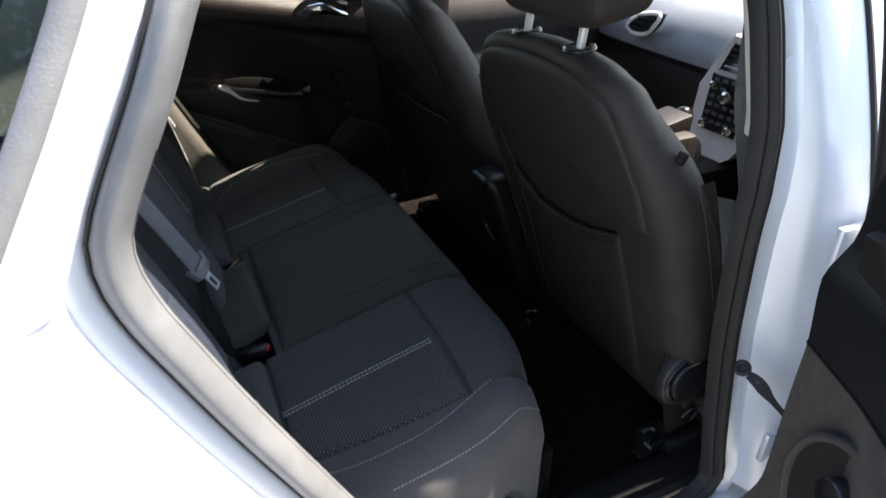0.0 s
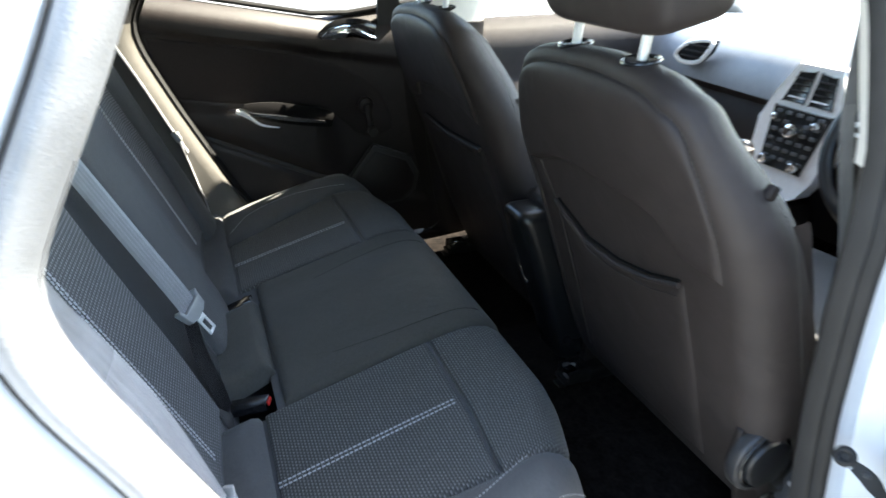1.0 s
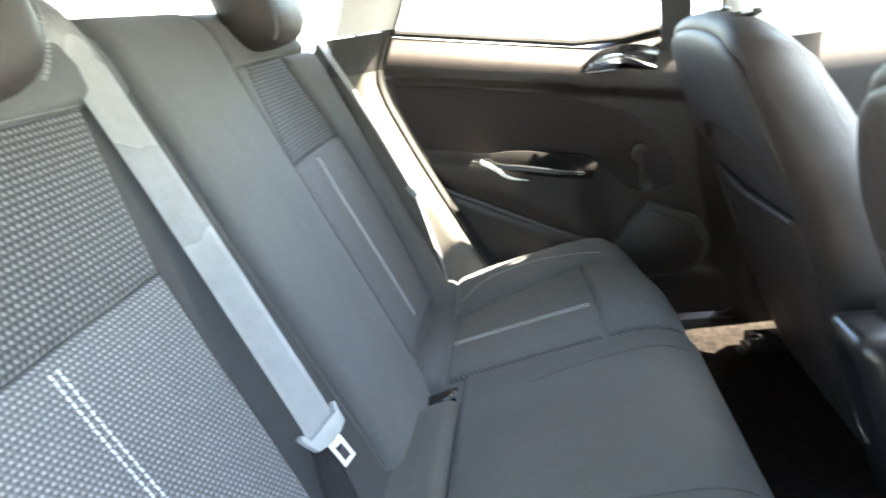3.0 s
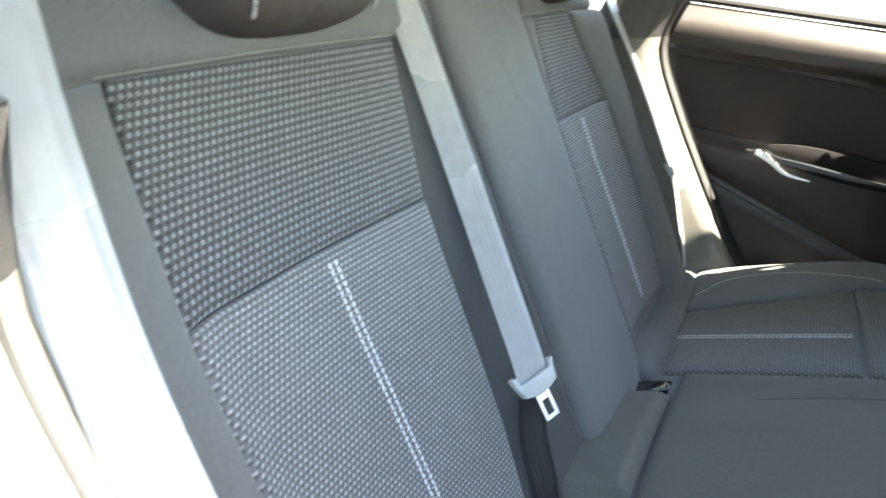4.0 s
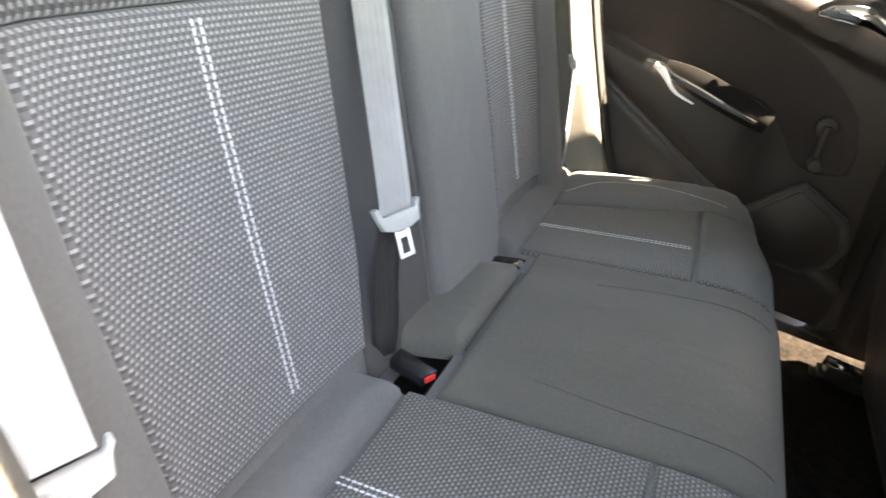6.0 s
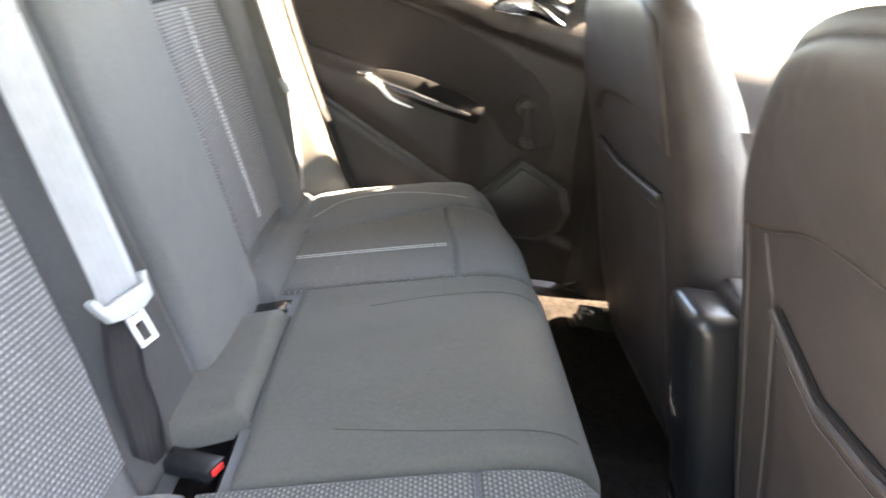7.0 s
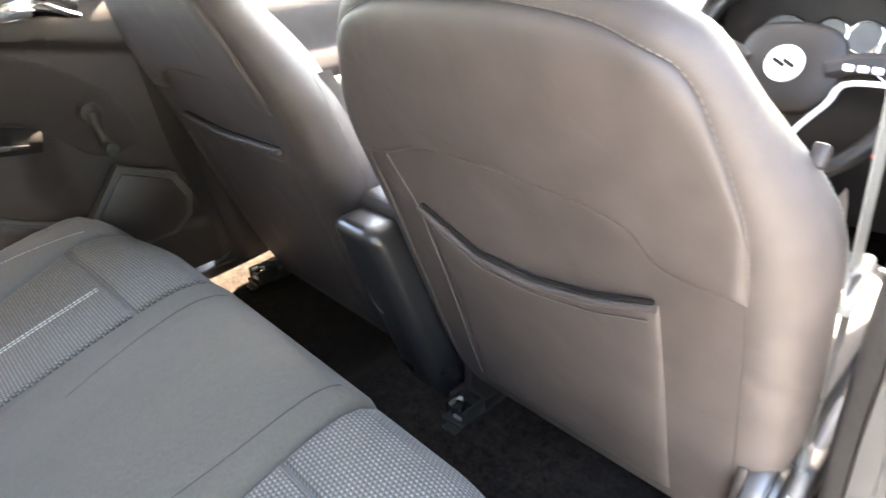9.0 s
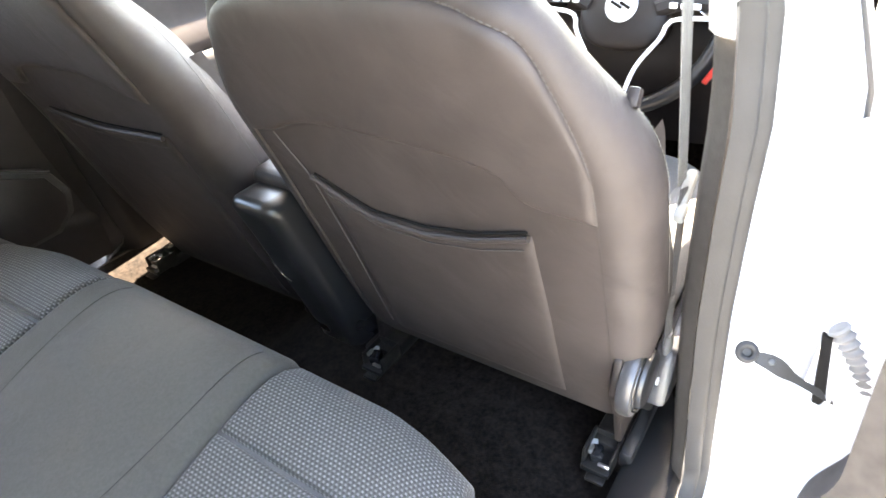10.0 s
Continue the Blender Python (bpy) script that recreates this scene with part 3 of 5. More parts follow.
part("firewall", grid([[(1.36 + 0.06 * z, y, z) for y in np.linspace(-0.76, 0.76, 8)] for z in np.linspace(0.25, 1.03, 6)]), CARPET, car, "dark carpeted front bulkhead")
part("bonnet", grid([[(x, y, 1.0 - 0.10 * (x - 1.45) - 0.06 * (y / 0.7) ** 2) for y in np.linspace(-0.74, 0.74, 14)] for x in np.linspace(1.42, 2.4, 10)]), PAINT, car)
for sgn in (-1, 1):
    part("a_pillar", sweep([(1.42, sgn * 0.70, 1.02), (1.12, sgn * 0.645, 1.26), (0.86, sgn * 0.585, 1.42)], [(-0.035, -0.02), (0.035, -0.02), (0.03, 0.03), (-0.03, 0.03)], n=10), LIGHT_TRIM, car)
    part("wing", grid([[(x, sgn * 0.80, z) for x in np.linspace(1.35, 2.4, 8)] for z in np.linspace(0.3, 0.98, 8)]), PAINT, car)


# ---- rear bench ----
def profile(pts, key):
    """A smooth side profile (x, z), measured along its length from the value key at its nearest first coordinate."""
    d = curve_points(pts, 260)
    s = np.r_[0, np.cumsum(np.linalg.norm(np.diff(d, axis=0), axis=1))]
    i = int(np.argmin(np.linalg.norm(d - np.array(key[0]), axis=1)))
    s = s - s[i] + key[1]
    return lambda v: (float(np.interp(v, s, d[:, 0])), float(np.interp(v, s, d[:, 1])))


cush_prof = profile([(-0.60, 0.51), (-0.52, 0.522), (-0.434, 0.543), (-0.28, 0.583), (-0.13, 0.620), (-0.06, 0.632), (-0.02, 0.628), (0.006, 0.612), (0.02, 0.585), (0.022, 0.55), (0.014, 0.47), (0.0, 0.38)], ((-0.13, 0.62), -0.13))


def cushion(u, v):
    x, z = cush_prof(v)
    s, a = (1 if u >= 0 else -1), abs(u)
    w = 0.660 - 0.050 * smooth(-0.22, 0.03, v)
    r = 0.045
    front = 1 - smooth(-0.06, 0.03, v)
    z += 0.030 * smooth(0.50, 0.605, a) * front - 0.006 * math.exp(-((a - 0.37) / 0.12) ** 2) * front
    z += 0.012 * math.exp(-(u / 0.13) ** 4) * smooth(-0.5, -0.3, v) * front
    x -= (0.046 if u > 0 else 0.070) * smooth(0.36, 0.64, a) * smooth(-0.22, 0.02, v)
    if a > w - r:
        t = (a - (w - r)) / r
        if t < math.pi / 2:
            a, dz = w - r + r * math.sin(t), r * (1 - math.cos(t))
        else:
            a, dz = w, r + (t - math.pi / 2) * r
        z -= dz
    return (x, s * a, z)


back_prof = profile([(-0.452, 0.48), (-0.475, 0.55), (-0.493, 0.60), (-0.53, 0.70), (-0.568, 0.80), (-0.603, 0.89), (-0.636, 0.98), (-0.674, 1.08), (-0.702, 1.155), (-0.718, 1.20), (-0.742, 1.232), (-0.785, 1.243), (-0.85, 1.22), (-0.87, 1.15)], ((-0.636, 0.98), 1.045))
BV = 1.066


def bz(z):
    """Measure along the backrest that belongs to a height."""
    return 1.045 + (z - 0.98) * BV


def backrest(u, v):
    x, z = back_prof(v)
    s, a = (1 if u >= 0 else -1), abs(u)
    w, r = (0.622 if u > 0 else 0.634), 0.045
    up = 1 - smooth(bz(1.12), bz(1.22), v)
    x += (0.032 * smooth(0.49, 0.58, a) - 0.008 * math.exp(-((a - 0.36) / 0.13) ** 2)) * up
    x += 0.010 * math.exp(-((u - 0.12) / 0.11) ** 4) * up
    if a > w - r:
        t = (a - (w - r)) / r
        if t < math.pi / 2:
            a, dx = w - r + r * math.sin(t), r * (1 - math.cos(t))
        else:
            a, dx = w, r + (t - math.pi / 2) * r
        x -= dx
    return (x, s * a, z)


const = lambda c: (lambda v: c)
bench = thing("rear_bench_seat", "charcoal fabric rear bench seat with woven inserts and light stitching", "car seat", (-0.3, 0, 0.36))


def cpanel(name, v0, v1, ul, ur, mat, puff=0.006, r=0.016, label="", depth=0.008):
    return part(name, panel(cushion, v0, v1, ul, ur, puff, r, depth, flip=-1), mat, bench, label, sharp=80)


def bpanel(name, v0, v1, ul, ur, mat, puff=0.006, r=0.016, label="", depth=0.008):
    return part(name, panel(backrest, v0, v1, ul, ur, puff, r, depth, flip=1), mat, bench, label, sharp=80)


# hidden carcass below the padded panels
core = grid([[np.array(cushion(u, v)) - (0.007, 0, 0.007) for u in np.linspace(-0.80, 0.80, 129)] for v in np.linspace(-0.60, 0.26, 70)])
WELLS = ((-0.212, -0.106), (0.138, 0.212))
holes = [f for f in core.faces if -0.535 < f.calc_center_median().x < -0.405 and any(a < f.calc_center_median().y < b for a, b in WELLS)]
bmesh.ops.delete(core, geom=holes, context="FACES")
part("cushion_core", core, FABRIC, bench)
part("backrest_core", grid([[np.array(backrest(u, v)) - (0.010, 0, 0.003) for u in np.linspace(-0.80, 0.80, 70)] for v in np.linspace(bz(0.49), bz(1.40), 50)]), FABRIC, bench)
part("seat_base", prism([(-0.62, 0.34), (-0.01, 0.34), (-0.01, 0.50), (-0.62, 0.48)], "y", -0.60, 0.60), CARPET, bench)

n_out = lerp_table([(-0.45, -0.485), (-0.30, -0.515), (-0.12, -0.540), (0.0, -0.525), (0.2, -0.50)])
f_out = lambda v: -n_out(v)
NI, FI = -0.207, 0.232
SEAM = -0.125
for o, i, out_of, side in ((n_out, const(NI), -0.80, -1), (f_out, const(FI), 0.80, 1)):
    lo, hi = (o, i) if side < 0 else (i, o)
    cpanel("cushion_insert", -0.432, SEAM - 0.002, lo, hi, WOVEN_SEAT, 0.004, 0.010, "charcoal woven insert with light flecks")
    cpanel("cushion_front_insert", SEAM + 0.002, 0.13, lo, hi, WOVEN_SEAT, 0.005, 0.012, "charcoal woven front edge with light flecks")
    if side < 0:
        cpanel("cushion_bolster", -0.445, 0.16, const(out_of), lambda v: n_out(v) - 0.002, FABRIC, 0.009, 0.030, depth=0.010)
    else:
        cpanel("cushion_bolster", -0.445, 0.16, lambda v: f_out(v) + 0.002, const(out_of), FABRIC, 0.009, 0.030, depth=0.010)
    c = 0.37 * side
    for d in (-0.0042, 0.0042):
        stitches(cushion, [(c + d, -0.430), (c + d, -0.28), (c + d, -0.134)], THREAD, bench, flip=-1, lift=0.0050, r=0.0013)
    stitches(cushion, [(side * (-n_out(-0.10) + 0.012), -0.070), (side * 0.566, -0.14), (side * 0.585, -0.25), (side * 0.575, -0.36), (side * 0.535, -0.425)], THREAD, bench, flip=-1, lift=0.0094, gap=0.006, length=0.0042, r=0.0006)
    stitches(cushion, [(side * 0.585, 0.035), (side * 0.612, -0.03), (side * 0.630, -0.10), (side * 0.642, -0.20), (side * 0.64, -0.32)], THREAD, bench, flip=-1, lift=0.0094, gap=0.006, length=0.0042, r=0.0006)
cpanel("cushion_centre", -0.395, 0.15, const(NI + 0.003), const(FI - 0.003), FABRIC_MID, 0.010, 0.020)
part("crease", tube([np.array(cushion(u, -0.3965)) + np.array((0, 0, 0.0035)) for u in np.linspace(-0.108, 0.140, 24)], 0.0013, 6), CREASE, bench)
for side in (-1, 1):
    c0 = NI if side < 0 else FI
    # sewn crease near each border of the centre cushion
    pts = [np.array(cushion(u, v)) + np.array((0, 0, 0.0105)) for u, v in curve_points([(c0 - side * k, v) for k, v in (((0.046, 0.02), (0.046, -0.08), (0.052, -0.18), (0.066, -0.29)) if side < 0 else ((0.078, 0.02), (0.076, -0.08), (0.082, -0.18), (0.098, -0.27)))], 30)]
    part("crease", tube(pts, 0.0007, 6), CREASE, bench)
# rear roll of the cushion with the middle pad and two buckle wells
cpanel("cushion_roll", -0.56, -0.436, const(-0.65), const(-0.212), FABRIC, 0.031, 0.034, depth=0.014)
cpanel("cushion_roll", -0.56, -0.436, const(0.212), const(0.65), FABRIC, 0.022, 0.034, depth=0.014)
cpanel("centre_pad", -0.56, -0.397, lerp_table([(-0.56, -0.208), (-0.535, -0.204), (-0.515, -0.132), (-0.40, -0.112)]), lerp_table([(-0.56, 0.208), (-0.535, 0.206), (-0.515, 0.143), (-0.40, 0.146)]), FABRIC_MID, 0.024, 0.020, depth=0.014)

b_on = lerp_table([(bz(0.6), -0.515), (bz(0.83), -0.527), (bz(0.98), -0.522), (bz(1.16), -0.490)])
b_in = lerp_table([(bz(0.6), -0.214), (bz(0.70), -0.198), (bz(0.98), -0.180), (bz(1.16), -0.125)])
b_of = lambda v: -b_on(v)
b_if = lerp_table([(bz(0.6), 0.262), (bz(0.98), 0.272), (bz(1.16), 0.322)])
LOW, MIDZ, TOPZ = bz(0.585), bz(0.98), bz(1.158)
bpanel("backrest_insert", LOW, MIDZ - 0.0006, b_on, b_in, WOVEN, 0.004, 0.009, "charcoal woven insert with light flecks", 0.0045)
bpanel("backrest_upper_insert", MIDZ + 0.0006, TOPZ, b_on, b_in, WOVEN_TOP, 0.001, 0.006, "darker ribbed woven insert", 0.0045)
bpanel("backrest_bolster", bz(0.52), TOPZ, const(-0.80), lambda v: b_on(v) - 0.003, FABRIC, 0.008, 0.018)
# the belt's shadow on this strip is put into its colour
bpanel("backrest_strip", bz(0.52), TOPZ, lambda v: b_in(v) + 0.003, const(-0.026), FABRIC_BELT_SHADE, -0.006, 0.012, "recessed strip below the centre belt, belt shade in its colour")
bpanel("backrest_top", TOPZ + 0.003, bz(1.40), const(-0.64), const(-0.026), FABRIC, 0.006, 0.014)
bpanel("backrest_centre", bz(0.50), bz(1.40), const(-0.016), const(0.256), FABRIC, 0.010, 0.022)
bpanel("backrest_insert", LOW, MIDZ - 0.0006, const(0.266), b_of, WOVEN, 0.004, 0.009, "charcoal woven insert with light flecks", 0.0045)
bpanel("backrest_upper_insert", MIDZ + 0.0006, TOPZ, lambda v: b_if(v) + 0.002, b_of, WOVEN_TOP, 0.001, 0.006, "darker ribbed woven insert", 0.0045)
bpanel("backrest_strip", MIDZ - 0.02, TOPZ, const(0.262), lambda v: b_if(v) - 0.001, FABRIC, 0.005, 0.012)
bpanel("backrest_bolster", bz(0.52), TOPZ, lambda v: b_of(v) + 0.003, const(0.80), FABRIC, 0.008, 0.018)
bpanel("backrest_top", TOPZ + 0.003, bz(1.40), const(0.262), const(0.64), FABRIC, 0.006, 0.014)
for c in (-0.355, 0.385):
    for d in (-0.0045, 0.0045):
        stitches(backrest, [(c + 0.006 + d, bz(0.61)), (c + 0.002 + d, bz(0.80)), (c + d, bz(0.972))], THREAD, bench, lift=0.0052, r=0.0013)
stitches(backrest, [(-0.50, TOPZ + 0.002), (-0.30, TOPZ + 0.004), (-0.125, TOPZ + 0.002)], THREAD_GREY, bench, lift=0.001, gap=0.0045, length=0.004, r=0.0009)
stitches(backrest, [(0.325, TOPZ + 0.002), (0.42, TOPZ + 0.004), (0.50, TOPZ + 0.002)], THREAD_GREY, bench, lift=0.001, gap=0.0045, length=0.004, r=0.0009)


def pillow(c, size, m, p=2.6, nu=28, nv=18):
    """A rounded cushion shape."""
    rows = []
    for i in range(nu):
        a = 2 * math.pi * i / nu
        row = []
        for b in np.linspace(-math.pi / 2, math.pi / 2, nv):
            def f(t):
                return math.copysign(abs(t) ** (2 / p), t)
            v = Vector((size[0] * f(math.cos(b)) * f(math.cos(a)), size[1] * f(math.cos(b)) * f(math.sin(a)), size[2] * f(math.sin(b))))
            row.append(tuple(Vector(c) + (m @ v)))
        rows.append(row)
    bm = grid(rows, wrap=True)
    bmesh.ops.remove_doubles(bm, verts=bm.verts, dist=1e-5)
    bmesh.ops.recalc_face_normals(bm, faces=bm.faces)
    return bm


def rear_headrest(y):
    h = part("headrest", pillow((-0.708, y, 1.287), (0.055, 0.120, 0.115), Matrix.Rotation(radians(-14), 3, "Y"), 3.4), BACKING, bench, "charcoal padded headrest with light stitching")
    for s in (-1, 1):
        pts = []
        for k in np.linspace(-0.95, 0.95, 58):
            v = Matrix.Rotation(radians(-14), 3, "Y") @ Vector((0.056 * (1 - abs(k) ** 3.0) ** (1 / 3.0), s * (0.080 + 0.012 * (1 - k * k)), 0.112 * k))
            pts.append(Vector((-0.708, y, 1.287)) + v)
        bm = bmesh.new()
        for a in range(0, 57):
            p, q = pts[a], pts[a] + 0.72 * (pts[a + 1] - pts[a])
            b2 = tube([p, q], 0.0022, 5)
            me = bpy.data.meshes.new("t")
            b2.to_mesh(me)
            b2.free()
            bm.from_mesh(me)
            bpy.data.meshes.remove(me)
        part("stitching", bm, THREAD_GREY, h)
        part("post", tube([(-0.742, y + s * 0.07, 1.22), (-0.728, y + s * 0.07, 1.27)], 0.006, 10), CHROME, h, "short chrome post")


rear_headrest(-0.304)
rear_headrest(0.432)
under(bench, (-0.3, 0, 0.36))


# ---- belts and buckles of the rear bench ----
def strap(pts, up, width=0.048, n=40, thick=0.0013):
    p = curve_points(pts, n)
    up = np.asarray(up, float)
    rows, uvs, s = [], [], 0.0
    for i in range(n):
        t = p[min(i + 1, n - 1)] - p[max(i - 1, 0)]
        t /= np.linalg.norm(t) + 1e-9
        w = up if up.ndim == 1 else np.array([np.interp(i / (n - 1), np.linspace(0, 1, len(up)), up[:, k]) for k in range(3)])
        side = np.cross(t, w)
        side /= np.linalg.norm(side) + 1e-9
        nn = np.cross(side, t)
        if i:
            s += np.linalg.norm(p[i] - p[i - 1])
        h = width / 2
        row, uvr = [], []
        for a, b in ((-1, 0), (-0.96, 1), (-0.5, 1.2), (0, 1.3), (0.5, 1.2), (0.96, 1), (1, 0), (0.96, -1), (0, -1), (-0.96, -1), (-1, 0)):
            row.append(p[i] + a * h * side + b * thick * 0.5 * nn)
            uvr.append((a * h, s))
        rows.append(row)
        uvs.append(uvr)
    bm = grid(rows, uv=uvs)
    return bm


def belt_frame(a, b, w):
    """Axes of a hanging belt's end: across, outward and up along the webbing."""
    t = (Vector(b) - Vector(a)).normalized()
    s = t.cross(Vector(w)).normalized()
    n = s.cross(t)
    return Matrix((s, n, -t)).transposed().to_4x4()


def tongue(parent, c, m, k=1.0):
    """Grey belt tongue with a slotted metal blade; it hangs along its own -z."""
    outline = [(-0.030, 0.010), (-0.034, 0.018), (-0.029, 0.019), (-0.025, 0.009), (0.025, 0.009), (0.030, 0.022), (0.036, 0.020), (0.032, 0.006), (0.027, -0.008), (0.012, -0.013), (-0.012, -0.013), (-0.027, -0.008)]
    M = Matrix.Translation(c) @ m @ Matrix.Scale(k, 4)
    b = prism(outline, "y", -0.006, 0.006, 0.002)
    bmesh.ops.transform(b, matrix=M, verts=b.verts)
    part("tongue_body", b, TONGUE, parent, "grey plastic belt tongue")
    rim = []
    for (x0, z0, sx, sz) in ((-0.0085, -0.031, 0.005, 0.034), (0.0085, -0.031, 0.005, 0.034), (0, -0.0455, 0.022, 0.005), (0, -0.019, 0.022, 0.008)):
        rim.append(rbox((x0, 0, z0), (sx, 0.0026, sz), 0.0008))
    b = join(*rim)
    bmesh.ops.transform(b, matrix=M, verts=b.verts)
    part("tongue_blade", b, ZINC, parent, "slotted metal blade")


mid = thing("centre_seat_belt", "grey centre seat belt hanging over the rear backrest with its tongue", "seat belt", (-0.5, -0.17, 0.75))
part("webbing", strap([(-0.80, -0.080, 1.262), (-0.755, -0.083, 1.262), (-0.722, -0.088, 1.225), (-0.69, -0.094, 1.155), (-0.64, -0.108, 1.04), (-0.57, -0.138, 0.895), (-0.511, -0.166, 0.777), (-0.504, -0.170, 0.757)], (1, -0.45, 0.35)), BELT_MID, mid)
# same strap below the tongue, coloured near-black for the shade there
part("lower_webbing", strap([(-0.506, -0.170, 0.757), (-0.502, -0.171, 0.67), (-0.488, -0.170, 0.60), (-0.480, -0.170, 0.54)], (1, -0.35, 0.35), n=20), BELT_DARK, mid, "lower length of webbing, shade put in its colour")
tongue(mid, (-0.498, -0.170, 0.754), belt_frame((-0.57, -0.138, 0.895), (-0.498, -0.172, 0.745), (1, -0.45, 0.35)) @ Matrix.Rotation(radians(8), 4, "Y"), 1.0)
under(mid, (-0.5, -0.17, 0.75))
for sgn in (-1, 1):
    sb = thing("side_seat_belt", "grey outer seat belt beside the rear backrest", "seat belt", (-0.5, sgn * 0.6, 0.8), "rear seat belts")
    yy = lambda d: sgn * d
    # the near belt hangs further forward and faces the open door
    if sgn < 0:
        run = [(-0.650, -0.572, 1.34), (-0.624, -0.593, 1.25), (-0.602, -0.606, 1.16), (-0.589, -0.611, 1.10), (-0.569, -0.617, 1.034), (-0.542, -0.624, 0.98), (-0.512, -0.626, 0.900), (-0.484, -0.620, 0.785)]
        face, end = (0.88, -0.40, 0.2), (-0.480, -0.618, 0.770)
        low = [end, (-0.500, -0.622, 0.72), (-0.525, -0.625, 0.58)]
    else:
        run = [(-0.715, 0.560, 1.36), (-0.685, 0.592, 1.26), (-0.650, 0.612, 1.16), (-0.598, 0.620, 1.047), (-0.556, 0.621, 0.949), (-0.520, 0.621, 0.858), (-0.504, 0.620, 0.820)]
        face, end = (1.0, -0.02, 0.3), (-0.502, 0.620, 0.816)
        low = [end, (-0.485, 0.625, 0.74), (-0.462, 0.632, 0.62), (-0.455, 0.636, 0.56)]
    part("webbing", strap(run, face, 0.050), BELT, sb)
    part("lower_webbing", strap(low, face, n=20), BELT, sb)
    tongue(sb, end, belt_frame(run[-2], run[-1], face))
    part("anchor", rbox((-0.53, yy(0.625), 0.57), (0.03, 0.02, 0.05), 0.004), STEEL, sb)
    under(sb, (-0.5, sgn * 0.6, 0.8))


def buckle(c, yaw, label, button):
    b = thing("seat_belt_buckle", label, "belt buckle", c, "rear belt buckles")
    m = Matrix.Rotation(radians(yaw), 4, "Z") @ Matrix.Rotation(radians(-14), 4, "Y")
    part("housing", rbox(c, (0.085, 0.033, 0.017), 0.004, m), GLOSS, b, "black buckle housing")
    c2 = Vector(c) + (m @ Vector((0.0435, 0, 0.002)))
    part("release_button", rbox(c2, (0.004, 0.018, 0.008), 0.0015, m), button, b)
    part("strap", rbox(Vector(c) + (m @ Vector((-0.06, 0, -0.002))), (0.06, 0.03, 0.004), 0.001, m), BELT_DARK, b)
    under(b, c)


buckle((-0.448, -0.152, 0.529), -22, "black belt buckle with a red release button in a seat well", RED)
buckle((-0.443, 0.184, 0.532), 10, "black belt buckle with a grey end in the seat well", BUCKLE_PLASTIC)
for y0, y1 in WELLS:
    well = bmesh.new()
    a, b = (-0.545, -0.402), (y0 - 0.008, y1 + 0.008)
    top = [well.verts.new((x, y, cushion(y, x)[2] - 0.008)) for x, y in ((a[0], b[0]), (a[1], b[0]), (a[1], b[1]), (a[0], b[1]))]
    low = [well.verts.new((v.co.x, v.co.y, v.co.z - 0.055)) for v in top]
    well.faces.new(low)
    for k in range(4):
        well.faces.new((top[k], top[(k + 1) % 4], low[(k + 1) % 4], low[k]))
    # shade inside the well is put into its black colour
    w = part("buckle_well", well, GAP_BLACK, bench, "buckle well, its shade coloured black")
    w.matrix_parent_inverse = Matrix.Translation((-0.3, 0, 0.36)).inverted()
# ---- front seats ----
seat_prof = profile([(0.315, 0.37), (0.292, 0.42), (0.262, 0.50), (0.232, 0.59), (0.205, 0.675), (0.176, 0.76), (0.147, 0.843), (0.108, 0.945), (0.076, 1.032), (0.062, 1.072), (0.058, 1.094), (0.063, 1.112), (0.078, 1.125), (0.098, 1.127), (0.118, 1.114), (0.136, 1.080), (0.150, 1.02)], ((0.147, 0.843), 0.843))
seat_w = lerp_table([(0.35, 0.245), (0.55, 0.262), (0.80, 0.276), (0.93, 0.274), (0.97, 0.264), (1.00, 0.252), (1.06, 0.222), (1.10, 0.192), (1.14, 0.165), (1.20, 0.150), (1.4, 0.15)])


def seat_back(cy):
    def f(u, v):
        x, z = seat_prof(v)
        s, a = (1 if u >= 0 else -1), abs(u)
        w, r = seat_w(v), 0.037
        p, q = seat_prof(v - 0.004), seat_prof(v + 0.004)
        tx, tz = q[0] - p[0], q[1] - p[1]
        ln = math.hypot(tx, tz) + 1e-9
        nx, nz = tz / ln, -tx / ln
        if a > w - r:
            t = (a - (w - r)) / r
            if t < math.pi / 2:
                a, dx = w - r + r * math.sin(t), r * (1 - math.cos(t))
            else:
                a, dx = w, r + (t - math.pi / 2) * r
            x, z = x + dx * nx, z + dx * nz
        return (x, cy + s * a, z)
    return f


def curve_table(points, n=90):
    """A smooth curve through points, as a function of their first coordinate."""
    return lerp_table([tuple(p) for p in curve_points(sorted(points), n)])


CROWN = [tuple(p) for p in curve_points([(0, 1.130), (0.10, 1.124), (0.15, 1.112), (0.189, 1.085), (0.222, 1.01), (0.236, 0.955)], 60)]


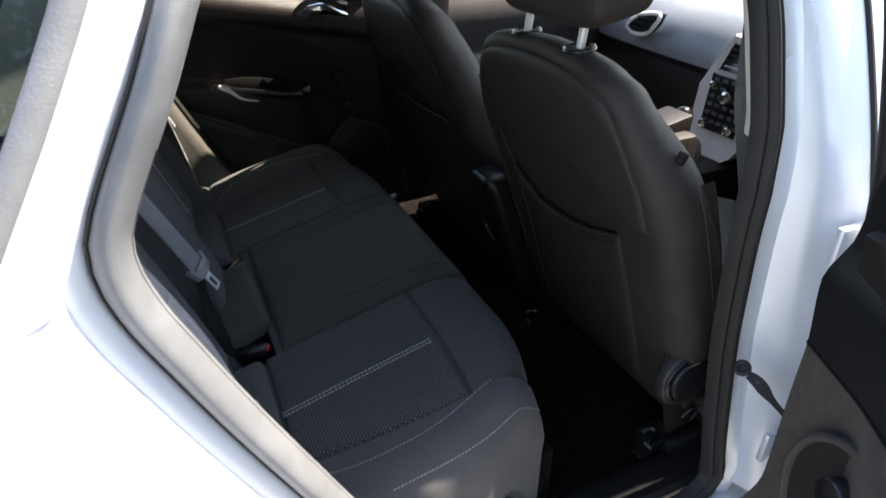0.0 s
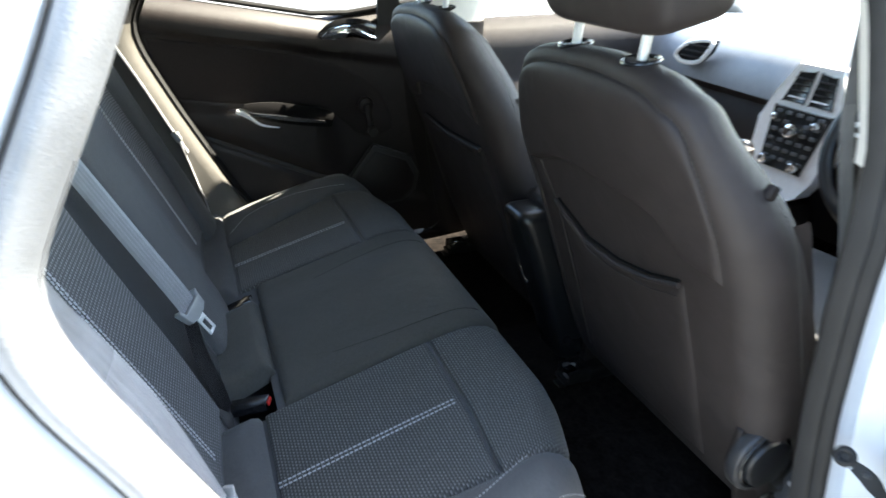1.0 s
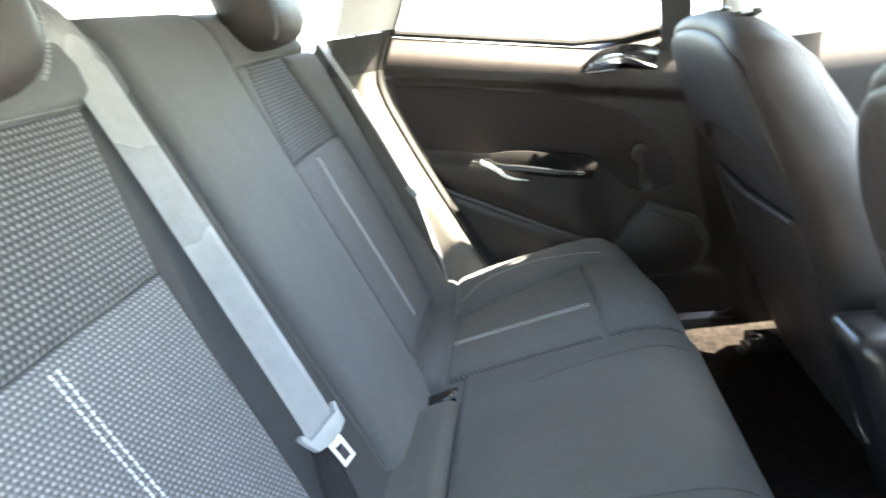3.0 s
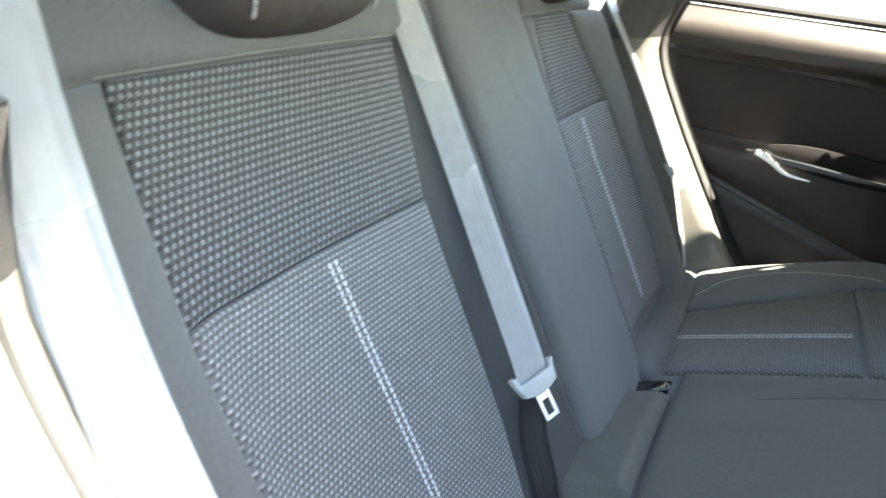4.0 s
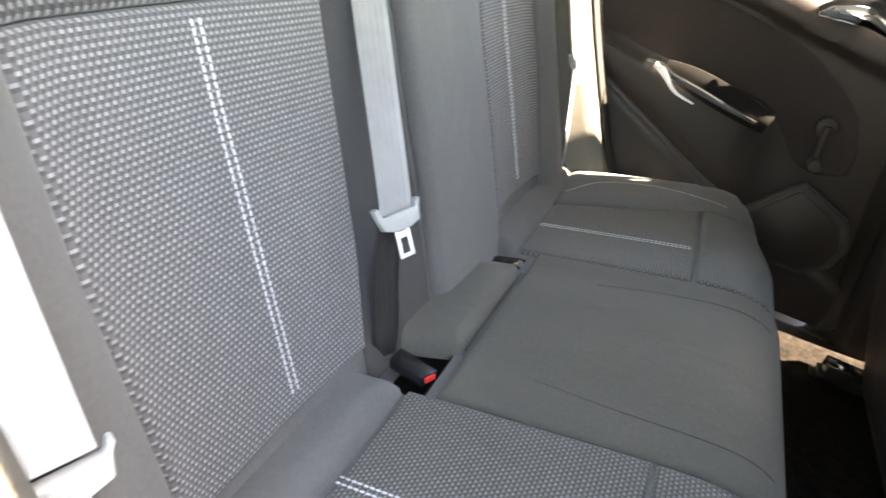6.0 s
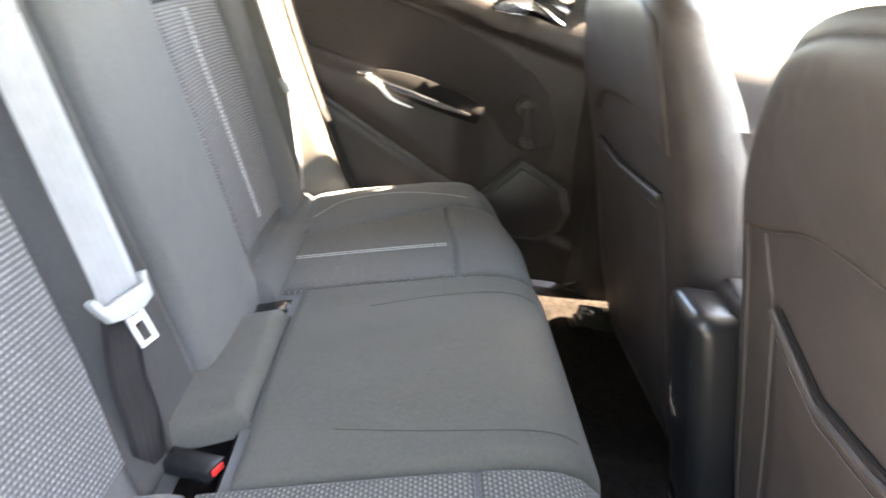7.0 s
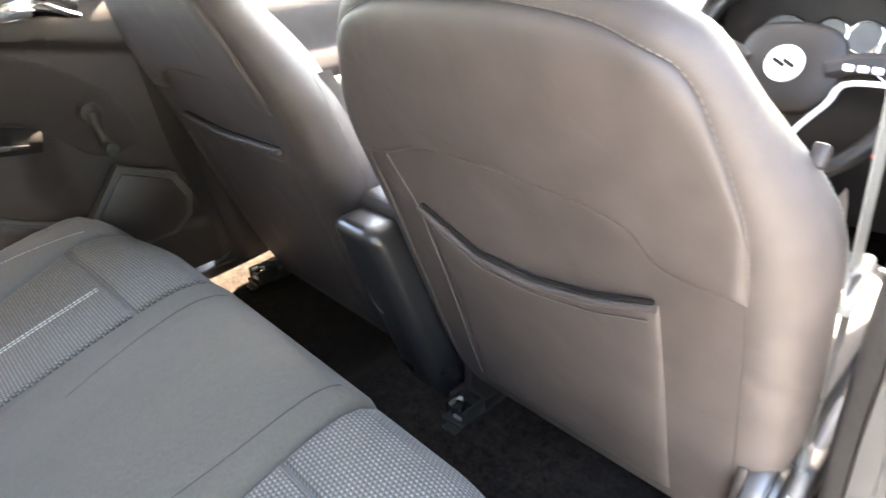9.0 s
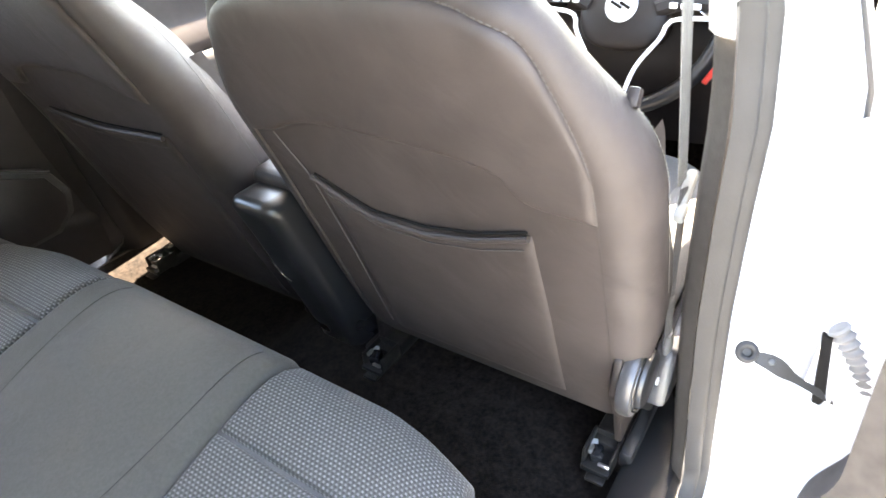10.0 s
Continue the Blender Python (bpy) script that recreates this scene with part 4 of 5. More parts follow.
def front_seat(cy, side, drop, label, sag, hx):
    """side: +1 where the door lies towards +y."""
    base = (0.5, cy, 0.40)
    seat = thing("front_seat", label, "car seat", base, "front seats")
    f = seat_back(cy)
    g = lambda u, v: f(v, u)
    o = side
    ridge = curve_table([(o * 0.236, 0.890), (o * 0.163, 0.898), (o * 0.11, 0.943), (-o * 0.10, 0.955), (-o * 0.19, 0.928), (-o * 0.236, 0.918)])
    crown = curve_table([(-0.236, 0.955), (-0.222, 1.01), (-0.189, 1.085), (-0.15, 1.112), (-0.10, 1.124), (0, 1.130), (0.10, 1.124), (0.15, 1.112), (0.189, 1.085), (0.222, 1.01), (0.236, 0.955)])
    part("back_core", grid([[np.array(f(u, v)) + 0.008 * normal_at(f, u, v) for u in np.linspace(-1, 1, 50) * (seat_w(v) + (0.09 if v < 0.95 else 0.01))] for v in np.linspace(0.40 - drop, 1.15, 44)]), BACKING, seat)
    part("back_lower", panel(g, -0.237, 0.237, const(0.425 - drop), lambda u: ridge(u) - 0.001, 0.0008, 0.006, 0.0022), BACKING, seat, "dark vinyl lower seat back", sharp=80)
    part("back_yoke", panel(g, -0.237, 0.237, ridge, crown, 0.0085, 0.013, 0.0004, step=0.007), BACKING, seat, "dark vinyl upper seat back", sharp=80)
    # continuous rounded border from the sewn crown over the sides and the top
    line = [(-0.2366, v) for v in np.linspace(0.42 - drop, 0.94, 26)]
    line += [(-u, v) for u, v in CROWN[::-1] if u > 0.001] + [(u, v) for u, v in CROWN]
    line += [(0.2366, v) for v in np.linspace(0.94, 0.42 - drop, 26)]
    line = curve_points(line, 150)

    def border(a, s):
        """A point at a share a of the border's length, s metres out from the crown seam."""
        k = min(max(a, 0.0), 1.0) * (len(line) - 1)
        i = min(int(k), len(line) - 2)
        (u, v), (u2, v2) = line[i], line[i + 1]
        u, v = u + (u2 - u) * (k - i), v + (v2 - v) * (k - i)
        p0, p1 = line[max(i - 2, 0)], line[min(i + 3, len(line) - 1)]
        du, dv = p1[0] - p0[0], p1[1] - p0[1]
        ln = math.hypot(du, dv) + 1e-9
        ou, ov = -dv / ln, du / ln
        q0, q1 = seat_prof(min(v, 1.07) - 0.004), seat_prof(min(v, 1.07) + 0.004)
        t = np.array((q1[0] - q0[0], 0, q1[1] - q0[1]))
        t /= np.linalg.norm(t)
        fwd = np.array((t[2], 0, -t[0]))
        out = ou * np.array((0, 1, 0)) + ov * t
        r = 0.016 + 0.034 * smooth(0.42, 0.68, v) - 0.032 * smooth(0.89, 1.09, v)
        th = min(s / r, math.pi / 2)
        d = max(0.0, s - r * math.pi / 2)
        return np.array(f(u, v)) - 0.0028 * fwd + out * (r * math.sin(th) - (2.2 + 9.0 * smooth(0.72, 0.95, v)) * d * d) + fwd * (r * (1 - math.cos(th)) + d)

    ss = [0, 0.004, 0.010, 0.017, 0.024, 0.032, 0.040, 0.050, 0.062, 0.075, 0.090, 0.105, 0.12, 0.13]
    part("back_border", grid([[border(a, 0) + np.array((0.012, 0, 0.003))] + [border(a, q) for q in ss] for a in np.linspace(0, 1, 190)]), BACKING, seat, "dark vinyl seat side", sharp=80)
    # stitched seam round the upper edge
    seam = [(s, float(crown(s))) for s in np.linspace(o * 0.20, -o * 0.20, 24)]
    seam = [(o * 0.236, 0.89), (o * 0.236, 0.94), (o * 0.228, 0.99)] + seam + [(-o * 0.228, 0.99), (-o * 0.236, 0.94)]
    stitches(f, seam, THREAD_DARK, seat, flip=-1, lift=0.0034, gap=0.007, length=0.005, r=0.0008)
    stitches(border, [(a, 0.098 - 0.030 * smooth(0.36, 0.46, a) * (1 - smooth(0.54, 0.64, a))) for a in np.linspace(0.16, 0.84, 60)], THREAD_OLIVE, seat, flip=-1, lift=0.0004, gap=0.0055, length=0.0038, r=0.0005)
    # map pocket with a sagging rolled hem
    a0, a1 = sorted((o * (0.157 if sag else 0.168), -o * (0.172 if sag else 0.200)))
    ptop = lerp_table([(o * 0.158, 0.843), (o * 0.08, 0.812), (0.0, 0.795), (-o * 0.087, 0.797), (-o * 0.172, 0.850)]) if sag else lerp_table([(o * 0.168, 0.836), (0.0, 0.828), (-o * 0.20, 0.842)])
    part("map_pocket", panel(g, a0, a1, const(0.455 - drop), ptop, 0.0065, 0.022, 0.0025), BACKING, seat, "dark vinyl map pocket with a sagging hem", sharp=80)
    hem = [np.array(f(u, float(ptop(u)))) - (0.0085 + 0.004 * math.sin(math.pi * (u - a0) / (a1 - a0)), 0, 0.002) for u in np.linspace(a0 + 0.002, a1 - 0.002, 30)]
    part("pocket_hem", tube([tuple(p) for p in hem], 0.0044, 8, up=(0.9, 0.1, 0.3)), BACKING, seat)
    slit = [np.array(f(u, float(ptop(u)) + 0.0050)) - (0.0036, 0, 0) for u in np.linspace(a0 + 0.006, a1 - 0.006, 30)]
    # black tube stands in for the shadow under the pocket hem
    part("pocket_slit_shade", tube([tuple(p) for p in slit], 0.0019 if sag else 0.0014, 6, up=(0.9, 0.1, 0.3)), GAP_BLACK, seat)
    rl = [np.array(f(u, float(ridge(u)) - 0.0015)) - (0.0012, 0, 0) for u in np.linspace(-0.232, 0.232, 60)]
    part("yoke_seam", tube([tuple(p) for p in rl], 0.0011, 6, up=(0.9, 0.1, 0.3)), THREAD_DARK, seat)
    hs = [np.array(f(u, float(ptop(u)) - 0.024)) - (0.0082, 0, 0) for u in np.linspace(a0 + 0.012, a1 - 0.012, 40)]
    part("hem_seam", tube([tuple(p) for p in hs], 0.0008, 6, up=(0.9, 0.1, 0.3)), THREAD_DARK, seat)
    for k in (-0.236, 0.236):
        pts = [np.array(f(k, v)) - (0.0015, 0, 0) for v in np.linspace(0.44, 0.89, 24)]
        part("piping", tube([tuple(p) for p in pts], 0.0006, 6), THREAD_DARK, seat)
    # seat front, cushion and side valance
    part("back_front", pillow((0.262, cy, 0.74), (0.055, 0.205, 0.30), Matrix.Rotation(radians(-19), 3, "Y"), 2.8), FABRIC, seat)
    part("back_shoulder", pillow((0.166, cy, 0.965), (0.050, 0.200, 0.145), Matrix.Rotation(radians(-14), 3, "Y"), 2.6, 40, 26), BACKING, seat)
    part("cushion", pillow((0.57, cy, 0.545), (0.27, 0.255, 0.085), Matrix.Rotation(radians(-8), 3, "Y"), 4.0), FABRIC, seat, "charcoal seat cushion")
    yo = cy + o * (0.262 if sag else 0.250)
    part("cushion_bolster", sweep([(0.36, cy + o * 0.222, 0.600), (0.50, cy + o * 0.225, 0.625), (0.68, cy + o * 0.225, 0.618), (0.80, cy + o * 0.215, 0.575), (0.84, cy + o * 0.20, 0.520)], ring(0.048, 12, 0.040), n=18, scale=[0.7] + [1.0] * 14 + [0.95, 0.8, 0.5]), FABRIC, seat, "charcoal outer cushion bolster")
    part("valance", prism([(0.30, 0.475), (0.345, 0.555), (0.60, 0.578), (0.80, 0.55), (0.81, 0.50), (0.42, 0.470)], "y", min(yo, yo + o * (0.036 if sag else 0.008)), max(yo, yo + o * (0.036 if sag else 0.008)), 0.010 if sag else 0.003), SEAT_COVER, seat, "satin black plastic seat side cover")
    yi = cy - o * 0.258
    part("inner_skirt", prism([(0.29, 0.375), (0.33, 0.60), (0.80, 0.62), (0.84, 0.40)], "y", min(yi, yi + o * 0.018), max(yi, yi + o * 0.018), 0.005), PLASTIC, seat, "black inner seat skirt")
    if sag:
        gs = [np.array(f(-o * u, v)) - (0.0026, 0, 0) for u, v in curve_points([(0.198, 0.922), (0.190, 0.885), (0.181, 0.85), (0.179, 0.78), (0.180, 0.62), (0.182, 0.47)], 40)]
        part("gusset_seam", tube([tuple(p) for p in gs], 0.0010, 6), THREAD_DARK, seat)
        ry = lambda d: cy + o * d
        rc = part("recliner_cover", disc((0.252, ry(0.262), 0.578), 0.058, 0.022, (0, 1, 0), 36, 0.006), RECLINER, seat, "round worn grey recliner cover")
        part("recliner_ring", torus((0.252, ry(0.271), 0.578), 0.046, 0.0045, (0, 1, 0), 36, 8), GLOSS, rc)
        part("recliner_cap", disc((0.252, ry(0.276), 0.578), 0.042, 0.014, (0, 1, 0), 32, 0.006), SATIN, rc, "black recliner cap")
        part("recliner_flange", prism([(0.262, 0.415), (0.238, 0.50), (0.206, 0.57), (0.215, 0.63), (0.26, 0.645), (0.335, 0.56), (0.345, 0.43)], "y", min(ry(0.240), ry(0.252)), max(ry(0.240), ry(0.252)), 0.004), PLASTIC, seat, "black recliner side plate")
        part("motor_box", rbox((0.345, ry(0.258), 0.470), (0.055, 0.030, 0.085), 0.006, Matrix.Rotation(radians(-24), 4, "Y")), DARK_STEEL, seat, "dark steel seat hinge bracket")
        part("track_arm", rbox((0.42, ry(0.264), 0.398), (0.34, 0.020, 0.034), 0.004, Matrix.Rotation(radians(-2), 4, "Y")), SATIN, seat, "black seat track cover")
        part("spring_wire", tube([(0.285, ry(0.255), 0.455), (0.300, ry(0.262), 0.478), (0.318, ry(0.262), 0.468), (0.312, ry(0.256), 0.440)], 0.0024, 6, 20), DARK_STEEL, seat, "bent steel spring wire")
        part("lever", sweep([(0.355, ry(0.276), 0.520), (0.385, ry(0.283), 0.550), (0.425, ry(0.286), 0.582), (0.455, ry(0.284), 0.590)], ring(0.011, 12, 0.007), up=(0, 1, 0), n=14, scale=[0.7, 0.8, 0.9, 1, 1, 1.05, 1.1, 1.15, 1.15, 1.15, 1.1, 1.0, 0.85, 0.5]), DASH, seat, "grey height lever")
    # head restraint
    hr = part("headrest", pillow((hx + 0.026, cy, 1.276), (0.060, 0.144, 0.108), Matrix.Rotation(radians(-12), 3, "Y"), 6.5, 40, 26), BACKING, seat, "dark vinyl padded headrest")
    for d in (-0.075, 0.075):
        part("post", tube([(hx + 0.012, cy + d, 1.10), (hx + 0.024, cy + d, 1.21)], 0.0068, 14), ZINC, hr, "bright metal headrest post")
        part("post_collar", join(disc((hx + 0.014, cy + d, 1.130), 0.021, 0.006, (-0.12, 0, 1), 28, 0.002), torus((hx + 0.014, cy + d, 1.132), 0.0225, 0.0032, (-0.12, 0, 1), 28, 8)), GLOSS, seat, "black post guide")
    # rails and feet
    for d in (-0.225, 0.225):
        if cy > 0 and d < 0:
            continue
        part("rail", rbox((0.52, cy + d, 0.372), (0.50, 0.045, 0.030), 0.004), DARK_STEEL, seat, "dark steel seat rail")
        y = cy + d
        part("rail_foot", join(rbox((0.258, y, 0.368), (0.066, 0.046, 0.010), 0.002), rbox((0.262, y - 0.022, 0.382), (0.058, 0.005, 0.034), 0.002), rbox((0.262, y + 0.022, 0.382), (0.058, 0.005, 0.034), 0.002), rbox((0.288, y, 0.384), (0.006, 0.042, 0.030), 0.002), rbox((0.222, y - 0.004, 0.360), (0.018, 0.030, 0.006), 0.002)), DARK_STEEL, seat, "dark steel rail end bracket")
        part("rail_plug", rbox((0.252, y + 0.006, 0.381), (0.026, 0.020, 0.018), 0.004, Matrix.Rotation(0.3, 4, "Z")), GLOSS, seat, "black rail plug")
        part("rail_cover", rbox((0.36, cy + d + 0.030 * (1 if d > 0 else -1), 0.366), (0.20, 0.022, 0.050), 0.006), PLASTIC, seat, "black rail cover")
        part("rail_bolt", disc((0.238, cy + d + 0.004, 0.361), 0.0065, 0.010, (0, 0, 1), 12, 0.002), ZINC, seat, "bright rail bolt")
        part("rail_clip", join(rbox((0.232, cy + d - 0.012, 0.384), (0.007, 0.018, 0.006), 0.002, Matrix.Rotation(0.5, 4, "Y")), rbox((0.246, cy + d + 0.014, 0.394), (0.016, 0.006, 0.008), 0.002)), STEEL, seat, "bright bent rail clip")
        part("rail_bracket", rbox((0.256, cy + d + 0.012, 0.382), (0.034, 0.012, 0.014), 0.002, Matrix.Rotation(0.4, 4, "Z")), ZINC, seat, "bright bent bracket")
    under(seat, base)
    return seat


front_seat(-0.350, -1, 0.0, "charcoal driver seat with a dark vinyl back and map pocket", True, 0.074)
front_seat(0.352, 1, 0.075, "charcoal front passenger seat with a dark vinyl back and map pocket", False, 0.090)

# clip on the driver seat edge
tag = thing("belt_clip", "small grey clip on the driver seat edge", "clip", (0.15, -0.600, 0.999))
part("clip", rbox((0.150, -0.603, 1.011), (0.013, 0.012, 0.018), 0.003, Matrix.Rotation(0.5, 4, "Y")), PLASTIC, tag)
under(tag, (0.15, -0.600, 0.999))

# ---- driver belt on the pillar ----
db = thing("driver_seat_belt", "grey driver seat belt hanging from the pillar to the floor", "seat belt", (0.35, -0.628, 0.45))
# shade beside the seat is put into the webbing colours, deeper lower down
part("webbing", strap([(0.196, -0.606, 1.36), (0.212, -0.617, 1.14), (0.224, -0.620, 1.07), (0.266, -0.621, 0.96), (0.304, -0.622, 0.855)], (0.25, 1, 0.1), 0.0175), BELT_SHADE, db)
part("lower_webbing", strap([(0.300, -0.626, 0.850), (0.294, -0.630, 0.790), (0.296, -0.630, 0.735), (0.322, -0.629, 0.640), (0.345, -0.628, 0.570)], (0.35, 1, 0.1), 0.0165, n=24), BELT_LOW_SHADE, db, "lower length of webbing, deeper shade in its colour")
part("tongue_loop", join(rbox((0.315, -0.627, 0.842), (0.050, 0.013, 0.015), 0.005, Matrix.Rotation(radians(-38), 4, "Y")), rbox((0.292, -0.628, 0.822), (0.024, 0.014, 0.018), 0.005, Matrix.Rotation(radians(-30), 4, "Y"))), TONGUE, db, "pale plastic belt tongue")
part("anchor_sleeve", sweep([(0.343, -0.628, 0.590), (0.352, -0.628, 0.560), (0.352, -0.629, 0.530), (0.345, -0.630, 0.512)], ring(0.013, 12, 0.007), up=(0, 1, 0), n=12, scale=[0.75, 0.85, 0.95, 1.0, 1.0, 1.0, 1.0, 0.95, 0.9, 0.8, 0.7, 0.5]), RUBBER, db, "grey belt anchor sleeve")
part("anchor_bolt", disc((0.338, -0.636, 0.512), 0.0125, 0.018, (-0.3, 1, 0), 14, 0.003), CHROME, db, "bright anchor bolt")
part("anchor_plate", rbox((0.335, -0.628, 0.500), (0.030, 0.004, 0.040), 0.0015, Matrix.Rotation(radians(-20), 4, "Y")), ZINC, db, "bright anchor plate")
under(db, (0.35, -0.628, 0.45))

# ---- centre console ----
con = thing("centre_console", "black centre console with a padded armrest end between the seats", "centre console", (0.4, 0, 0.36))
CON_Y = (-0.070, 0.038)
con_rear = lerp_table([(0.36, 0.262), (0.47, 0.228), (0.58, 0.192), (0.68, 0.160), (0.78, 0.124)])


def console_ring(z, d, r=0.026):
    """Outline of the console at a height, drawn in by d, with rounded rear corners."""
    x, y0, y1 = con_rear(z) + d, CON_Y[0] + d, CON_Y[1] - d
    pts = [(0.62, y1, z), (0.40, y1, z)]
    pts += [(x + r - r * math.cos(a), y1 - r + r * math.sin(a), z) for a in np.linspace(math.pi / 2, 0, 8)]
    pts += [(x + r - r * math.cos(a), y0 + r - r * math.sin(a), z) for a in np.linspace(0, math.pi / 2, 8)]
    return pts + [(0.40, y0, z), (0.62, y0, z)]


shell = [console_ring(z, 0.0) for z in np.linspace(0.36, 0.738, 16)]
shell += [console_ring(0.738 + 0.024 * math.sin(a), 0.024 * (1 - math.cos(a)), 0.026 - 0.018 * (1 - math.cos(a))) for a in np.linspace(0.2, math.pi / 2, 7)]
con_bm = grid(shell)
con_bm.verts.ensure_lookup_table()
con_bm.faces.new(con_bm.verts[-len(shell[0]):])
part("body", con_bm, SATIN, con, "satin black console end", sharp=50)
part("armrest", prism([(0.196, 0.758), (0.200, 0.776), (0.210, 0.782), (0.55, 0.797), (0.74, 0.835), (0.74, 0.760)], "y", -0.064, 0.032, 0.006), PLASTIC, con, "soft dark armrest lid")
part("trim_line", tube([(con_rear(0.705) + 0.0075, 0.0325, 0.705), (con_rear(0.66) + 0.0075, 0.0325, 0.66), (con_rear(0.61) + 0.006, 0.0315, 0.61), (con_rear(0.580) + 0.002, 0.025, 0.580), (con_rear(0.568) - 0.0005, 0.010, 0.568), (con_rear(0.565) - 0.001, -0.002, 0.565)], 0.0019, 8, 30), CHROME, con, "thin bright trim line")
part("bin", rbox((0.53, -0.001, 0.58), (0.42, 0.206, 0.43), 0.02), PLASTIC, con)
part("front", rbox((0.80, 0, 0.52), (0.36, 0.16, 0.30), 0.03), PLASTIC, con)
part("gear_gaiter", pillow((0.78, 0, 0.70), (0.06, 0.05, 0.06), Matrix.Identity(3), 2.4), FABRIC, con)
part("gear_knob", pillow((0.77, 0, 0.80), (0.025, 0.024, 0.035), Matrix.Identity(3), 2.4), GLOSS, con)
under(con, (0.4, 0, 0.36))

# ---- dashboard ----
dash = thing("dashboard", "grey soft dashboard with silver centre trim", "dashboard", (1.1, 0, 0.6))
rows = []
for y in np.linspace(-0.72, 0.72, 40):
    bow = 0.06 * (y / 0.72) ** 2
    hood = 0.055 * math.exp(-((y + 0.36) / 0.17) ** 4)
    rows.append([(1.02 + bow, y, 0.56), (0.985 + bow, y, 0.70), (0.965 + bow, y, 0.80), (0.985 + bow, y, 0.845), (0.990 + bow, y, 0.86), (0.958 + bow, y, 0.885), (0.962 + bow - 0.6 * hood, y, 0.915), (0.985 + bow - hood, y, 0.965 + 0.7 * hood), (1.035 + bow - 0.5 * hood, y, 1.012 + hood), (1.09 + bow, y, 1.036 + hood), (1.18 + bow, y, 1.04 + 0.4 * hood), (1.42, y, 1.03)])
part("top", grid([r[5:] for r in rows]), DASH, dash)
part("lower", grid([r[:6] for r in rows]), PLASTIC, dash, "black lower dashboard")
M = Matrix.Rotation(radians(-14), 4, "Y")


def on_stack(y, z, d=0.0):
    """A point of the raked centre stack."""
    return Vector((0.955 - 0.25 * (z - 0.84) * -1 - d, y, z))


def stack_plate(pts, d0, d1, mat, name, parent, label="", bevel=0.003):
    bm = prism(pts, "x", 0, 1)
    for v in bm.verts:
        v.co = on_stack(v.co.y, v.co.z, d1 if v.co.x > 0.5 else d0)
    if bevel:
        bmesh.ops.bevel(bm, geom=list(bm.edges), offset=bevel, segments=2, profile=0.5, affect="EDGES", clamp_overlap=True)
    bmesh.ops.recalc_face_normals(bm, faces=bm.faces)
    return part(name, bm, mat, parent, label)


stack_plate([(-0.060, 0.990), (0.060, 0.990), (0.094, 0.92), (0.116, 0.85), (0.100, 0.735), (0.075, 0.69), (0.03, 0.655), (-0.03, 0.655), (-0.075, 0.69), (-0.100, 0.735), (-0.116, 0.85), (-0.094, 0.92)], -0.02, 0.020, SILVER, "centre_surround", dash, "silver centre stack surround", 0.006)
panel_b = stack_plate([(-0.080, 0.885), (0.080, 0.885), (0.060, 0.742), (-0.060, 0.742)], 0.012, 0.026, GLOSS, "radio_panel", dash, "black radio and heater panel")
for (y, z, r) in ((0.0, 0.838, 0.017), (0.045, 0.758, 0.012), (-0.045, 0.758, 0.012), (0.058, 0.862, 0.009), (-0.058, 0.862, 0.009)):
    part("knob", disc(on_stack(y, z, 0.036), r, 0.022, (-1, 0, 0.25), 22, 0.003), CHROME, panel_b, "chrome ringed knob")
btn = rbox((0, 0, 0), (0.006, 0.016, 0.009), 0.0015)
btn_me = bpy.data.meshes.new("button")
btn.to_mesh(btn_me)
btn.free()
btn_me.materials.append(BUCKLE_PLASTIC)
for i in range(5):
    for j in range(6):
        y, z = -0.062 + 0.031 * i, 0.875 - 0.022 * j
        if abs(y) < 0.025 and abs(z - 0.838) < 0.024:
            continue
        ob = new("button", btn_me)
        ob.parent = panel_b
        ob.location = on_stack(y * (0.78 + 0.22 * (z - 0.74) / 0.15), z, 0.028)
for s in (-1, 1):
    v = stack_plate([(s * 0.008, 0.975), (s * 0.050, 0.970), (s * 0.068, 0.900), (s * 0.008, 0.900)], 0.010, 0.024, GLOSS, "air_vent", dash, "black centre air vent")
    for k in range(4):
        part("slat", rbox(on_stack(s * 0.033, 0.912 + 0.015 * k, 0.024), (0.010, 0.046, 0.003), 0.001), SILVER if k == 0 else PLASTIC, v)
for y, sg in ((0.42, 1), (-0.64, -1)):
    # slanted side vent with a bright surround
    vo = [(y + sg * 0.075, 0.944), (y + sg * 0.060, 0.966), (y + sg * 0.010, 0.992), (y - sg * 0.066, 1.002), (y - sg * 0.050, 0.966), (y - sg * 0.020, 0.938), (y + sg * 0.040, 0.930)]
    loop = curve_points([(0.960, a, b) for a, b in vo + vo[:1]], 40)
    vf = part("side_vent_frame", tube([tuple(p) for p in loop], 0.007, 8, up=(1, 0.1, 0.1)), SILVER, dash, "silver side vent surround")
    part("vent_core", prism(vo, "x", 0.958, 0.99), GLOSS, vf)
    for k in range(3):
        part("slat", rbox((0.958, y + sg * (0.008 - 0.014 * k), 0.950 + 0.017 * k), (0.012, 0.085, 0.004), 0.001), PLASTIC, vf)
hood = part("instrument_panel", prism([(-0.555, 0.875), (-0.205, 0.875), (-0.205, 0.985), (-0.250, 1.018), (-0.378, 1.030), (-0.510, 1.018), (-0.555, 0.985)], "x", 0.915, 0.965, 0.006), PLASTIC, dash, "black instrument panel")
lip = curve_points([(-0.565, 0.880), (-0.565, 0.985), (-0.515, 1.030), (-0.378, 1.044), (-0.245, 1.030), (-0.195, 0.985), (-0.195, 0.880)], 40)
